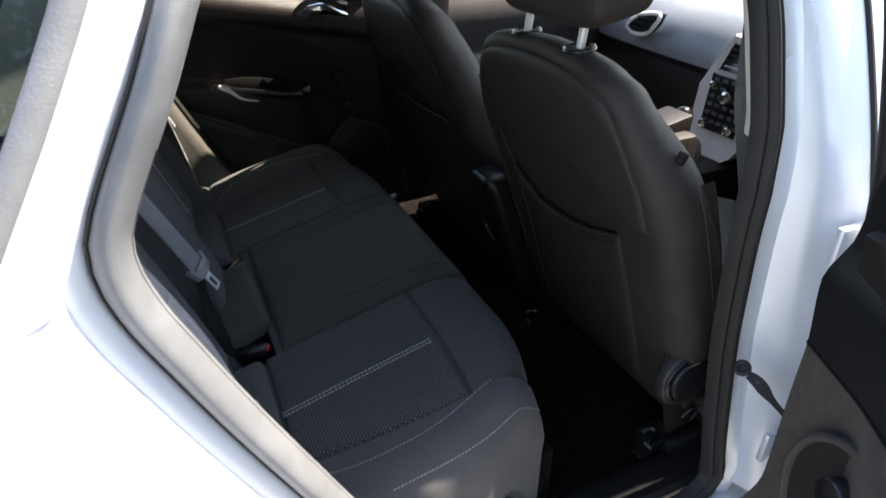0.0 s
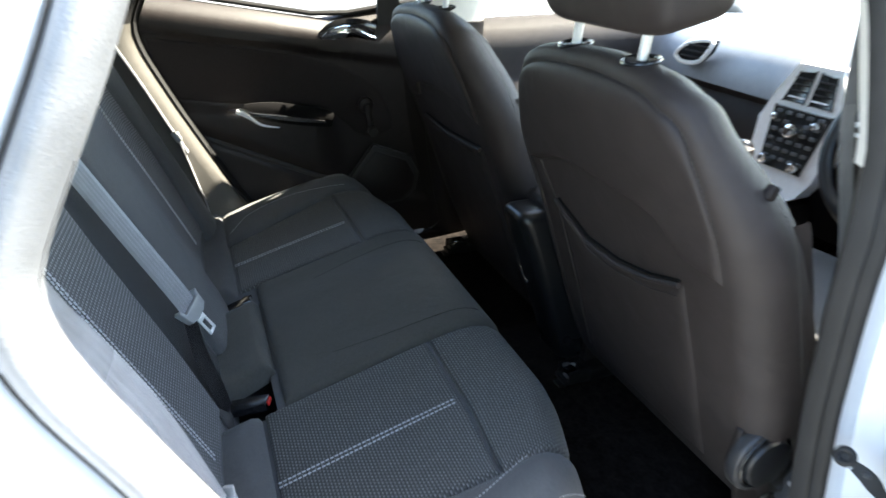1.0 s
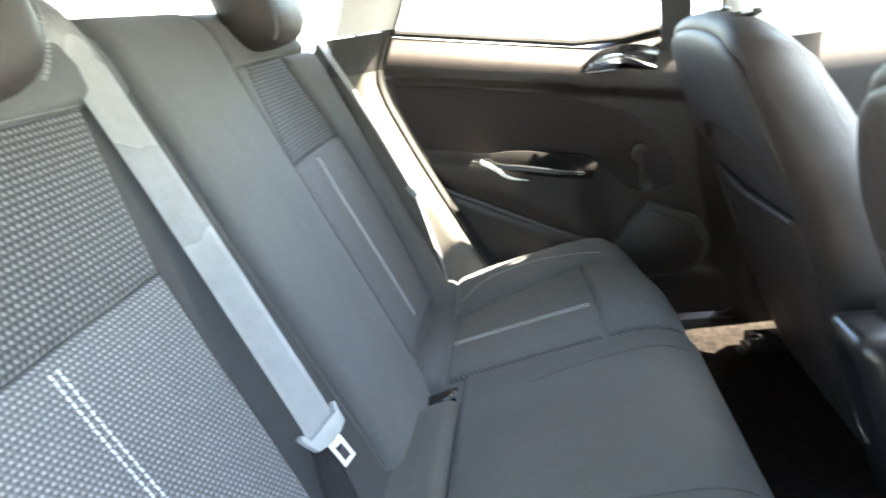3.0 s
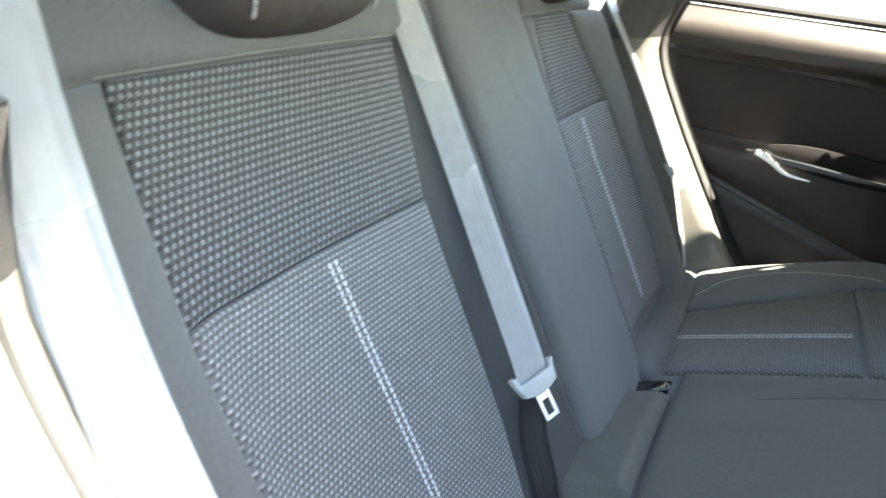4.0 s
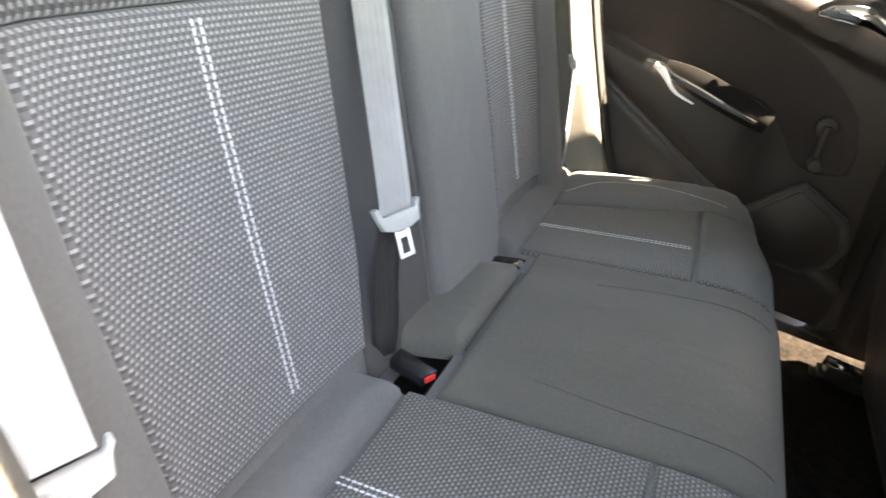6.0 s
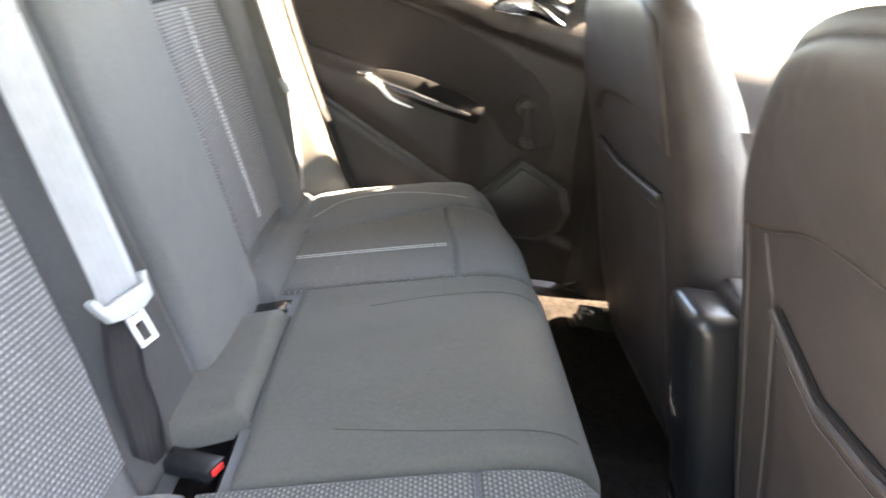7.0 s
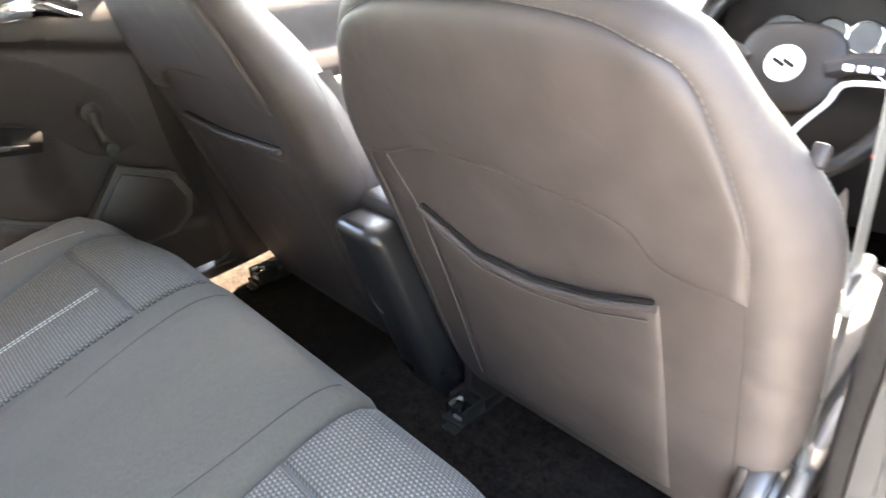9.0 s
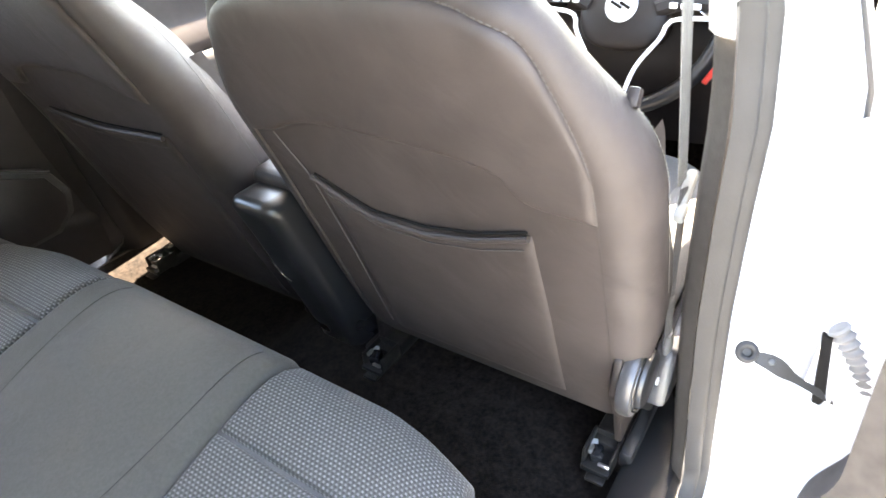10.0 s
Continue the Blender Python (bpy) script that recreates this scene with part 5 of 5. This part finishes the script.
part("instrument_hood", grid([[(x, a + (a + 0.378) * d, b + d * 0.25) for x, d in ((0.850, 0.0), (0.848, 0.03), (0.862, 0.05), (1.02, 0.06))] + [(1.02, a, b), (0.850, a, b)] for a, b in lip]), PLASTIC, hood, "black instrument hood")
for y, r in ((-0.322, 0.048), (-0.396, 0.026), (-0.448, 0.026), (-0.518, 0.048)):
    z = 0.930 if r > 0.04 else 0.953
    d = part("dial", disc((0.905, y, z), r, 0.02, (-1, 0, 0.3), 32), DIAL, dash, "dark instrument dial")
    part("dial_ring", torus((0.894, y, z + 0.003), r, 0.0022, (-1, 0, 0.3)), CHROME, d, "chrome dial ring")
under(dash, (1.1, 0, 0.6))

# ---- steering wheel ----
wheel = thing("steering_wheel", "black steering wheel with silver spokes and a round badge", "steering wheel", (0.83, -0.366, 0.90))
AX = Vector((-0.90, 0, 0.43)).normalized()
C = Vector((0.825, -0.366, 0.908))
rim_x = Vector((0, 1, 0))
rim_y = AX.cross(rim_x).normalized()
if rim_y.z < 0:
    rim_y = -rim_y


def on_wheel(a, b, d=0.0):
    return C + a * rim_x + b * rim_y + d * AX


part("rim", torus(C, 0.182, 0.015, AX, 40, 10), SATIN, wheel, "black leather rim")
part("hub", pillow(C + 0.005 * AX, (0.03, 0.085, 0.075), Matrix((AX, rim_x, rim_y)).transposed(), 2.8), PLASTIC, wheel)
badge = part("badge", disc(C + 0.036 * AX, 0.030, 0.006, AX, 30, 0.002), SILVER, wheel, "round silver badge")
part("badge_mark", join(rbox(C + 0.041 * AX + 0.008 * rim_x, (0.003, 0.024, 0.006), 0.001, Matrix.Rotation(0.5, 4, "X")), rbox(C + 0.041 * AX - 0.008 * rim_x, (0.003, 0.022, 0.006), 0.001, Matrix.Rotation(0.5, 4, "X"))), GLOSS, badge)
for s in (-1, 1):
    part("spoke", tube([on_wheel(s * 0.06, 0.0, 0.02), on_wheel(s * 0.11, 0.02, 0.012), on_wheel(s * 0.175, 0.018, 0.0)], 0.017, 8, 10), PLASTIC, wheel)
    part("spoke_trim", tube([on_wheel(s * 0.165, -0.008, 0.014), on_wheel(s * 0.095, -0.018, 0.026), on_wheel(s * 0.080, -0.050, 0.026), on_wheel(s * 0.045, -0.105, 0.020), on_wheel(s * 0.03, -0.165, 0.012)], 0.0042, 8, 20), SILVER, wheel, "silver spoke trim")
    for k in range(3):
        part("button", rbox(on_wheel(s * (0.092 + 0.02 * k), 0.006, 0.032), (0.006, 0.014, 0.010), 0.002), SILVER, wheel)
part("column", tube([C, C + Vector((0.18, 0, -0.08))], 0.045, 14), PLASTIC, wheel)
under(wheel, (0.83, -0.366, 0.90))
key = thing("ignition_key", "ignition key with a red tag hanging from the column", "key", (0.86, -0.50, 0.82))
part("key_bow", torus((0.885, -0.536, 0.822), 0.013, 0.0022, (-0.8, 0.5, 0.2), 20, 6), CHROME, key, "bright key ring")
part("key_blade", rbox((0.90, -0.530, 0.838), (0.022, 0.010, 0.016), 0.004), GLOSS, key)
part("red_tag", rbox((0.880, -0.524, 0.785), (0.006, 0.012, 0.046), 0.003, Matrix.Rotation(radians(28), 4, "X")), RED, key, "red plastic tag")
under(key, (0.86, -0.50, 0.82))


# ---- far rear door ----
door = thing("rear_door", "closed rear door with dark fabric trim and window winder", "car door", (-0.15, 0.72, 0.4))
crease_z = lambda x: 0.970 - 0.185 * x
trim_top = lambda x: 1.063 - 0.184 * x if x < -0.06 else 1.074 + 0.12 * (x + 0.06)
arm_top = lerp_table([(-0.60, 0.905), (-0.484, 0.880), (-0.364, 0.858), (-0.25, 0.845), (-0.097, 0.822), (-0.02, 0.80), (0.25, 0.74)])
arm_low = lerp_table([(-0.60, 0.85), (-0.431, 0.776), (-0.174, 0.646), (-0.123, 0.622), (0.0, 0.575), (0.25, 0.50)])


def door_y(x, z):
    y = 0.716
    top = trim_top(x)
    k = (z - crease_z(x)) / max(0.02, top - crease_z(x))
    y -= 0.022 * smooth(-0.12, 0.10, k)
    if k > 0.35:
        y += 0.055 * ((k - 0.35) / 0.65) ** 2
    back = 1 - smooth(-0.14, -0.04, x)
    y -= 0.022 * smooth(arm_top(x) + 0.004, arm_top(x) - 0.022, z) * smooth(arm_low(x) - 0.03, arm_low(x) + 0.05, z) * back
    y -= 0.016 * smooth(arm_low(x) + 0.005, arm_low(x) - 0.02, z)
    return y


door_f = lambda u, v: (u, door_y(u, v), v)
edge_x = lerp_table([(z, x) for x, z in REAR_EDGE])
zs = np.linspace(0, 1, 70)
rows = []
for k in zs:
    row = []
    for s in np.linspace(0, 1, 90):
        z = 0.40 + 0.80 * k
        x0 = edge_x(min(z, 1.2)) - 0.012
        x = x0 + (0.215 - x0) * s
        top = trim_top(x)
        z = 0.40 + (top - 0.40) * k
        x0 = edge_x(min(z, 1.2)) - 0.012
        x = x0 + (0.215 - x0) * s
        row.append((x, door_y(x, z), z))
    rows.append(row)
part("trim", grid(rows), PLASTIC, door, "black grained door trim")
door_g = lambda u, v: door_f(v, u)
up_of = lerp_table([(-0.54, 1.052), (-0.36, 1.024), (-0.12, 0.975), (-0.05, 0.950), (0.015, 0.915), (0.07, 0.865), (0.10, 0.80), (0.106, 0.77)])
low_of = lerp_table([(-0.54, 0.900), (-0.484, 0.888), (-0.364, 0.866), (-0.25, 0.853), (-0.10, 0.832), (-0.04, 0.78), (0.0, 0.735), (0.05, 0.725), (0.106, 0.745)])
part("fabric_panel", panel(door_g, -0.535, 0.106, low_of, up_of, 0.004, 0.012, 0.004, flip=-1), DOOR_FABRIC, door, "dark fabric door insert", sharp=80)
part("lower_ledge", tube([door_f(x, float(arm_low(x)) + 0.002) for x in np.linspace(-0.46, -0.11, 16)], 0.009, 8), PLASTIC_SOFT, door, "lighter ledge below the armrest")
# pull: a black insert stands in for the shade in its recess
pull = part("pull_recess", sweep([(-0.325, 0.683, 0.852), (-0.26, 0.680, 0.843), (-0.16, 0.680, 0.822), (-0.085, 0.684, 0.803)], ring(0.012, 10, 0.030), up=(0, 0, 1), n=24, scale=list(np.sin(np.linspace(0.25, math.pi - 0.5, 24)) ** 0.4)), GAP_BLACK, door, "door pull recess, its shade a black insert")
part("pull_blade", sweep([(-0.365, 0.682, 0.856), (-0.330, 0.672, 0.856), (-0.305, 0.663, 0.843), (-0.25, 0.660, 0.832), (-0.17, 0.661, 0.814), (-0.11, 0.668, 0.802)], ring(0.004, 8, 0.0075), up=(0, -0.3, 1), n=28, scale=list(np.sin(np.linspace(0.12, math.pi - 0.25, 28)) ** 0.5)), CHROME, pull, "silver door pull")
part("pull_tail", sweep([(-0.345, 0.676, 0.853), (-0.315, 0.668, 0.835), (-0.285, 0.664, 0.812), (-0.24, 0.664, 0.800)], ring(0.004, 8, 0.006), up=(0, -0.3, 1), n=18, scale=list(np.linspace(1.2, 0.3, 18))), SILVER, pull)
# window winder
part("winder_boss", disc((0.020, 0.700, 0.832), 0.022, 0.026, (0, 1, 0), 26, 0.005), PLASTIC, door, "black winder boss")
part("winder_arm", sweep([(0.020, 0.682, 0.836), (0.023, 0.680, 0.800), (0.028, 0.678, 0.762)], ring(0.009, 10, 0.006), up=(0, 1, 0), n=10), PLASTIC, door, "black winder arm")
part("winder_knob", disc((0.028, 0.664, 0.760), 0.013, 0.034, (0, 1, 0), 20, 0.004), PLASTIC_SOFT, door, "round winder knob")
# speaker
spk = [(0.036, 0.712), (0.150, 0.662), (0.178, 0.60), (0.165, 0.55), (0.12, 0.515), (0.03, 0.512), (-0.045, 0.560), (-0.060, 0.598)]
sp = part("speaker_surround", prism(spk, "y", 0.682, 0.715, 0.006), PLASTIC_SOFT, door, "grey speaker surround")
inner = [(0.02 + 0.88 * (x - 0.055) + 0.033, 0.59 + 0.86 * (z - 0.59)) for x, z in spk]
part("speaker_grille", prism(inner, "y", 0.678, 0.690, 0.003), PLASTIC, sp, "dark speaker grille")
part("speaker_rim", tube([(-0.058, 0.680, 0.600), (0.034, 0.680, 0.712), (0.150, 0.680, 0.660)], 0.004, 8), PLASTIC_SOFT, sp)
# inner handle
hd = part("handle_cup", sweep([(-0.098, 0.694, 1.030), (-0.05, 0.692, 1.050), (0.02, 0.692, 1.050), (0.06, 0.698, 1.042)], ring(0.010, 10, 0.024), up=(0, 0, 1), n=22, scale=list(np.sin(np.linspace(0.15, math.pi - 0.4, 22)) ** 0.5)), GLOSS, door, "black door handle cup")
part("handle_lever", sweep([(-0.094, 0.678, 1.028), (-0.060, 0.664, 1.040), (-0.018, 0.658, 1.042), (0.026, 0.660, 1.028), (0.050, 0.668, 1.020)], ring(0.008, 10, 0.015), up=(0, -0.2, 1), n=24, scale=list(np.interp(np.linspace(0, 1, 24), (0, 0.15, 0.45, 0.75, 1), (0.3, 0.9, 1.25, 0.7, 0.4)))), CHROME, hd, "chrome door handle")
win_lo = [(x, trim_top(x) + 0.004) for x in np.linspace(-0.52, 0.20, 8)]
pg = part("window_glass", grid([[(x, 0.745 - (0.13 * k), zb + (1.385 - zb) * k) for x, zb in win_lo] for k in np.linspace(0, 1, 6)]), GLASS, door)
pg.visible_shadow = False
part("window_channel", tube([(x, 0.742, zb) for x, zb in win_lo], 0.008, 8), RUBBER_DARK, door)
part("window_post", sweep([(0.105, 0.72, 1.05), (0.098, 0.690, 1.15), (0.080, 0.655, 1.27), (0.055, 0.630, 1.35)], [(-0.032, -0.010), (0.032, -0.010), (0.030, 0.010), (-0.030, 0.010)], up=(0, 1, 0.3), n=12), RUBBER_DARK, door, "black front window post")
part("outer_skin", grid([[(x, 0.815 if z < 0.99 else 0.79, z) for x in np.linspace(-0.55, 0.24, 12)] for z in np.linspace(0.35, 1.05, 8)]), PAINT, door)
part("window_post", tube([(-0.562, 0.745, 1.12), (-0.525, 0.715, 1.20), (-0.455, 0.650, 1.36)], 0.014, 8, 10), RUBBER_DARK, door, "black rear window post")
under(door, (-0.15, 0.72, 0.4))

# ---- front doors ----
for sgn in (-1, 1):
    fd = thing("front_door", "closed front door with dark trim", "car door", (0.75, sgn * 0.72, 0.4), "front doors")
    rows = [[(x, sgn * (0.715 - 0.02 * smooth(0.75, 0.80, z) * (1 - smooth(0.82, 0.86, z)) + 0.04 * smooth(0.98, 1.05, z)), z) for x in np.linspace(0.335, 1.35, 24)] for z in np.linspace(0.38, 1.05, 24)]
    part("trim", grid(rows), PLASTIC, fd, "black grained door trim")
    if sgn > 0:
        part("armrest", pillow((0.72, sgn * 0.708, 0.75), (0.26, 0.026, 0.035), Matrix.Identity(3), 3), PLASTIC_SOFT, fd)
    part("outer_skin", grid([[(x, sgn * side_y(z), z) for x in np.linspace(0.33, 1.38, 12)] for z in np.linspace(0.35, 1.05, 14)]), PAINT, fd)
    g2 = part("window_glass", grid([[(x if k < 0.01 else min(x, 1.30 - 0.55 * k), sgn * (0.745 - 0.13 * k), 1.055 + 0.335 * k) for x in np.linspace(0.31, 1.30, 8)] for k in np.linspace(0, 1, 6)]), GLASS, fd)
    g2.visible_shadow = False
    under(fd, (0.75, sgn * 0.72, 0.4))

# ---- open rear door on the near side ----
HINGE = Vector((0.315, -0.815, 0.0))
OPEN = Matrix.Translation(HINGE) @ Matrix.Rotation(radians(66), 4, "Z")
od = thing("open_rear_door", "open rear door with dark grey trim and silver painted edge", "car door", (0.315, -0.815, 0.4))


def opart(name, bm, mat, label="", parent=None, sharp=38):
    bmesh.ops.transform(bm, matrix=OPEN, verts=bm.verts)
    ob = part(name, bm, mat, parent or od, label, sharp)
    return ob


FRAME_O = [(-0.064, 0.075, 1.00), (-0.050, 0.080, 1.08), (-0.040, 0.108, 1.20), (-0.050, 0.160, 1.34), (-0.12, 0.172, 1.375), (-0.45, 0.172, 1.385), (-0.62, 0.160, 1.345), (-0.80, 0.090, 1.12)]
# in the door's own measures: x runs from the hinge to the rear edge (negative), y inward, z up
edge_in = lerp_table([(0.38, -0.42), (0.50, -0.55), (0.63, -0.65), (0.76, -0.71), (0.88, -0.765), (1.02, -0.82), (1.10, -0.83)])
rows = []
for z in np.linspace(0.38, 1.06, 22):
    e = edge_in(z)
    rows.append([(0.0, -0.01, z), (-0.004, 0.03, z), (-0.03, 0.055, z), (-0.12, 0.060, z), (0.5 * e, 0.060, z), (e + 0.01, 0.055, z), (e, 0.0, z), (0.5 * e, -0.035, z), (0.0, -0.012, z)])
opart("shell", grid(rows), PAINT, "silver painted door shell")
rows = []
for z in np.linspace(0.42, 1.075, 40):
    e = edge_in(z) + 0.03
    row = []
    hx = -0.080 + 0.035 * smooth(0.64, 0.50, z) - 0.006 * math.sin((z - 0.42) * 11) + 0.020 * smooth(0.84, 0.95, z)
    for s in np.linspace(0, 1, 40):
        x = hx + (e - hx) * s
        y = 0.128 - 0.02 * smooth(0.94, 1.0, z) + 0.035 * smooth(0.68, 0.75, z) * (1 - smooth(0.82, 0.88, z)) * smooth(-0.18, -0.30, x)
        y -= 0.068 * (1 - smooth(0, 0.03, s)) ** 2 + 0.03 * smooth(0.96, 1.0, s)
        row.append((x, y, z))
    rows.append(row)
opart("trim", grid(rows[:27]), OPEN_FABRIC, "dark grey fabric lower door trim")
opart("upper_panel", grid(rows[26:]), SATIN, "black upper door trim")
opart("trim_seam", tube([rows[26][i] for i in range(1, 39)], 0.0022, 6), GAP_BLACK, "dark joint in the door trim")
opart("upper_trim", sweep([(-0.11, 0.090, 0.985), (-0.45, 0.105, 1.02), (-0.80, 0.10, 1.06)], [(-0.03, -0.05), (0.025, -0.05), (0.03, 0.03), (-0.01, 0.05), (-0.04, 0.03)], n=14), PLASTIC, "black upper door trim")
sp_o = opart("speaker", torus((-0.26, 0.140, 0.715), 0.110, 0.006, (0, 1, 0), 48, 8), PLASTIC_SOFT, "round speaker ring")
opart("speaker_cover", disc((-0.26, 0.134, 0.715), 0.107, 0.012, (0, 1, 0), 48, 0.004), PLASTIC, "smooth dark speaker cover", sp_o)
opart("winder", join(disc((-0.25, 0.152, 0.770), 0.024, 0.03, (0, 1, 0), 20, 0.004), tube([(-0.25, 0.170, 0.77), (-0.265, 0.172, 0.70)], 0.008, 8), disc((-0.265, 0.185, 0.70), 0.012, 0.03, (0, 1, 0), 16, 0.003)), GLOSS, "black window winder")
opart("window_frame", sweep(FRAME_O, ring(0.016, 12, 0.014), up=(0, 1, 0.2), n=48), RUBBER_DARK, "black window frame")
og = opart("window_glass", grid([[(-0.06 + (-0.70 + 0.06) * s * (1 - 0.25 * k), 0.066 + 0.095 * k, 1.03 + 0.32 * k) for s in np.linspace(0, 1, 6)] for k in np.linspace(0, 1, 4)]), GLASS)
og.visible_shadow = False
boot = [tuple(Vector((0.250, -0.812, 0.752)).lerp(Vector((0.244, -0.862, 0.683)), k) + Vector((0, 0, 0.006 * math.sin(math.pi * k)))) for k in np.linspace(0, 1, 37)]
part("wiring_boot", sweep(boot, ring(0.011, 12), n=73, scale=[1.0 + 0.17 * math.sin(k * 0.785) for k in range(73)]), BOOT, od, "ribbed grey rubber wiring boot")
# black plate stands in for the dark inside of the slot
part("edge_slot", prism([(-0.800, 0.742), (-0.814, 0.738), (-0.826, 0.655), (-0.822, 0.640), (-0.812, 0.642)], "x", 0.244, 0.252, 0.002), GAP_BLACK, od, "slot in the door edge, its shade a black plate")
part("slot_lip", tube([(0.245, -0.814, 0.738), (0.245, -0.827, 0.652), (0.245, -0.822, 0.640)], 0.003, 8), PAINT, od)
under(od, (0.315, -0.815, 0.4))
cs = thing("door_check_strap", "black door check strap between pillar and open door", "check strap", (0.228, -0.765, 0.70))
AIM = (-0.75, -0.25, 0.62)
part("eye", join(torus((0.219, -0.737, 0.708), 0.0088, 0.0042, AIM, 24, 8), disc((0.221, -0.737, 0.7065), 0.0085, 0.004, AIM, 20, 0.001)), RUBBER_DARK, cs, "round riveted strap end")
part("arm", sweep([(0.222, -0.748, 0.702), (0.226, -0.764, 0.697), (0.232, -0.784, 0.682), (0.242, -0.815, 0.662), (0.256, -0.850, 0.640), (0.272, -0.885, 0.618)], [(-0.0095, -0.003), (-0.004, -0.0036), (-0.0028, -0.0022), (0.0028, -0.0022), (0.004, -0.0036), (0.0095, -0.003), (0.0095, 0.003), (-0.0095, 0.003)], up=AIM, n=24, scale=[0.7, 0.85, 0.95, 1.0, 0.95, 0.8, 0.6, 0.5, 0.46, 0.45] + [0.45 + 0.012 * k for k in range(14)]), RUBBER_DARK, cs)
part("rivet", disc((0.2245, -0.763, 0.7005), 0.0042, 0.004, AIM, 14, 0.001), DARK_STEEL, cs)
under(cs, (0.228, -0.765, 0.70))
for z in (0.56, 0.93):
    hg = thing("hinge", "silver painted steel hinge on the pillar", "hinge", (0.30, -0.795, z), "door hinges")
    part("leaf", rbox((0.285, -0.782, z), (0.05, 0.012, 0.06), 0.004), PAINT, hg)
    part("pin", tube([(0.312, -0.805, z - 0.035), (0.312, -0.805, z + 0.035)], 0.009, 12), PAINT, hg)
    under(hg, (0.30, -0.795, z))

# ---- outside ----
rows = [[(x, y, 0.0) for y in (-400, -40, -12, -6, -3, 0, 3, 6, 12, 40, 400)] for x in (-400, -40, -12, -6, -3, 0, 3, 6, 12, 40, 400)]
tagged(part("ground", grid(rows), GROUND), "grey concrete yard around the car", "ground", kind="structure")


def hedge(cx, cy, lx, ly, h, n, seed):
    rnd = random.Random(seed)
    hg = thing("hedge", "green leafy hedge at the edge of the yard", "hedge", (cx, cy, 0), "hedges")
    stems = [tube([(cx + (k / 11 - 0.5) * lx, cy, 0), (cx + (k / 11 - 0.5) * lx + rnd.uniform(-0.2, 0.2), cy + rnd.uniform(-0.2, 0.2), h * 0.8)], 0.03, 6) for k in range(12)]
    part("stems", join(*stems), TWIG, hg)
    V, F = [], []
    for _ in range(n):
        x, y = cx + rnd.uniform(-lx / 2, lx / 2), cy + rnd.uniform(-ly / 2, ly / 2)
        top = h * (0.85 + 0.15 * noise.noise(Vector((x * 0.9, y * 0.9, seed))))
        z = rnd.uniform(0.05, top)
        a, t, s = rnd.uniform(0, 6.28), rnd.uniform(-0.9, 0.9), rnd.uniform(0.05, 0.10)
        d = Vector((math.cos(a), math.sin(a), t)).normalized()
        e = d.cross(Vector((rnd.uniform(-1, 1), rnd.uniform(-1, 1), 1))).normalized()
        c = Vector((x, y, z))
        i = len(V)
        V += [c - d * s, c + e * s * 0.5, c + d * s, c - e * s * 0.5]
        F.append((i, i + 1, i + 2, i + 3))
    me = bpy.data.meshes.new("leaves")
    me.from_pydata([tuple(v) for v in V], [], F)
    me.materials.append(LEAF)
    ob = new("leaves", me)
    ob.parent = hg
    under(hg, (cx, cy, 0))


hedge(-1.5, -7.5, 14.0, 1.4, 4.4, 14000, 3)
hedge(-2.2, -6.4, 2.6, 1.4, 7.0, 9000, 5)
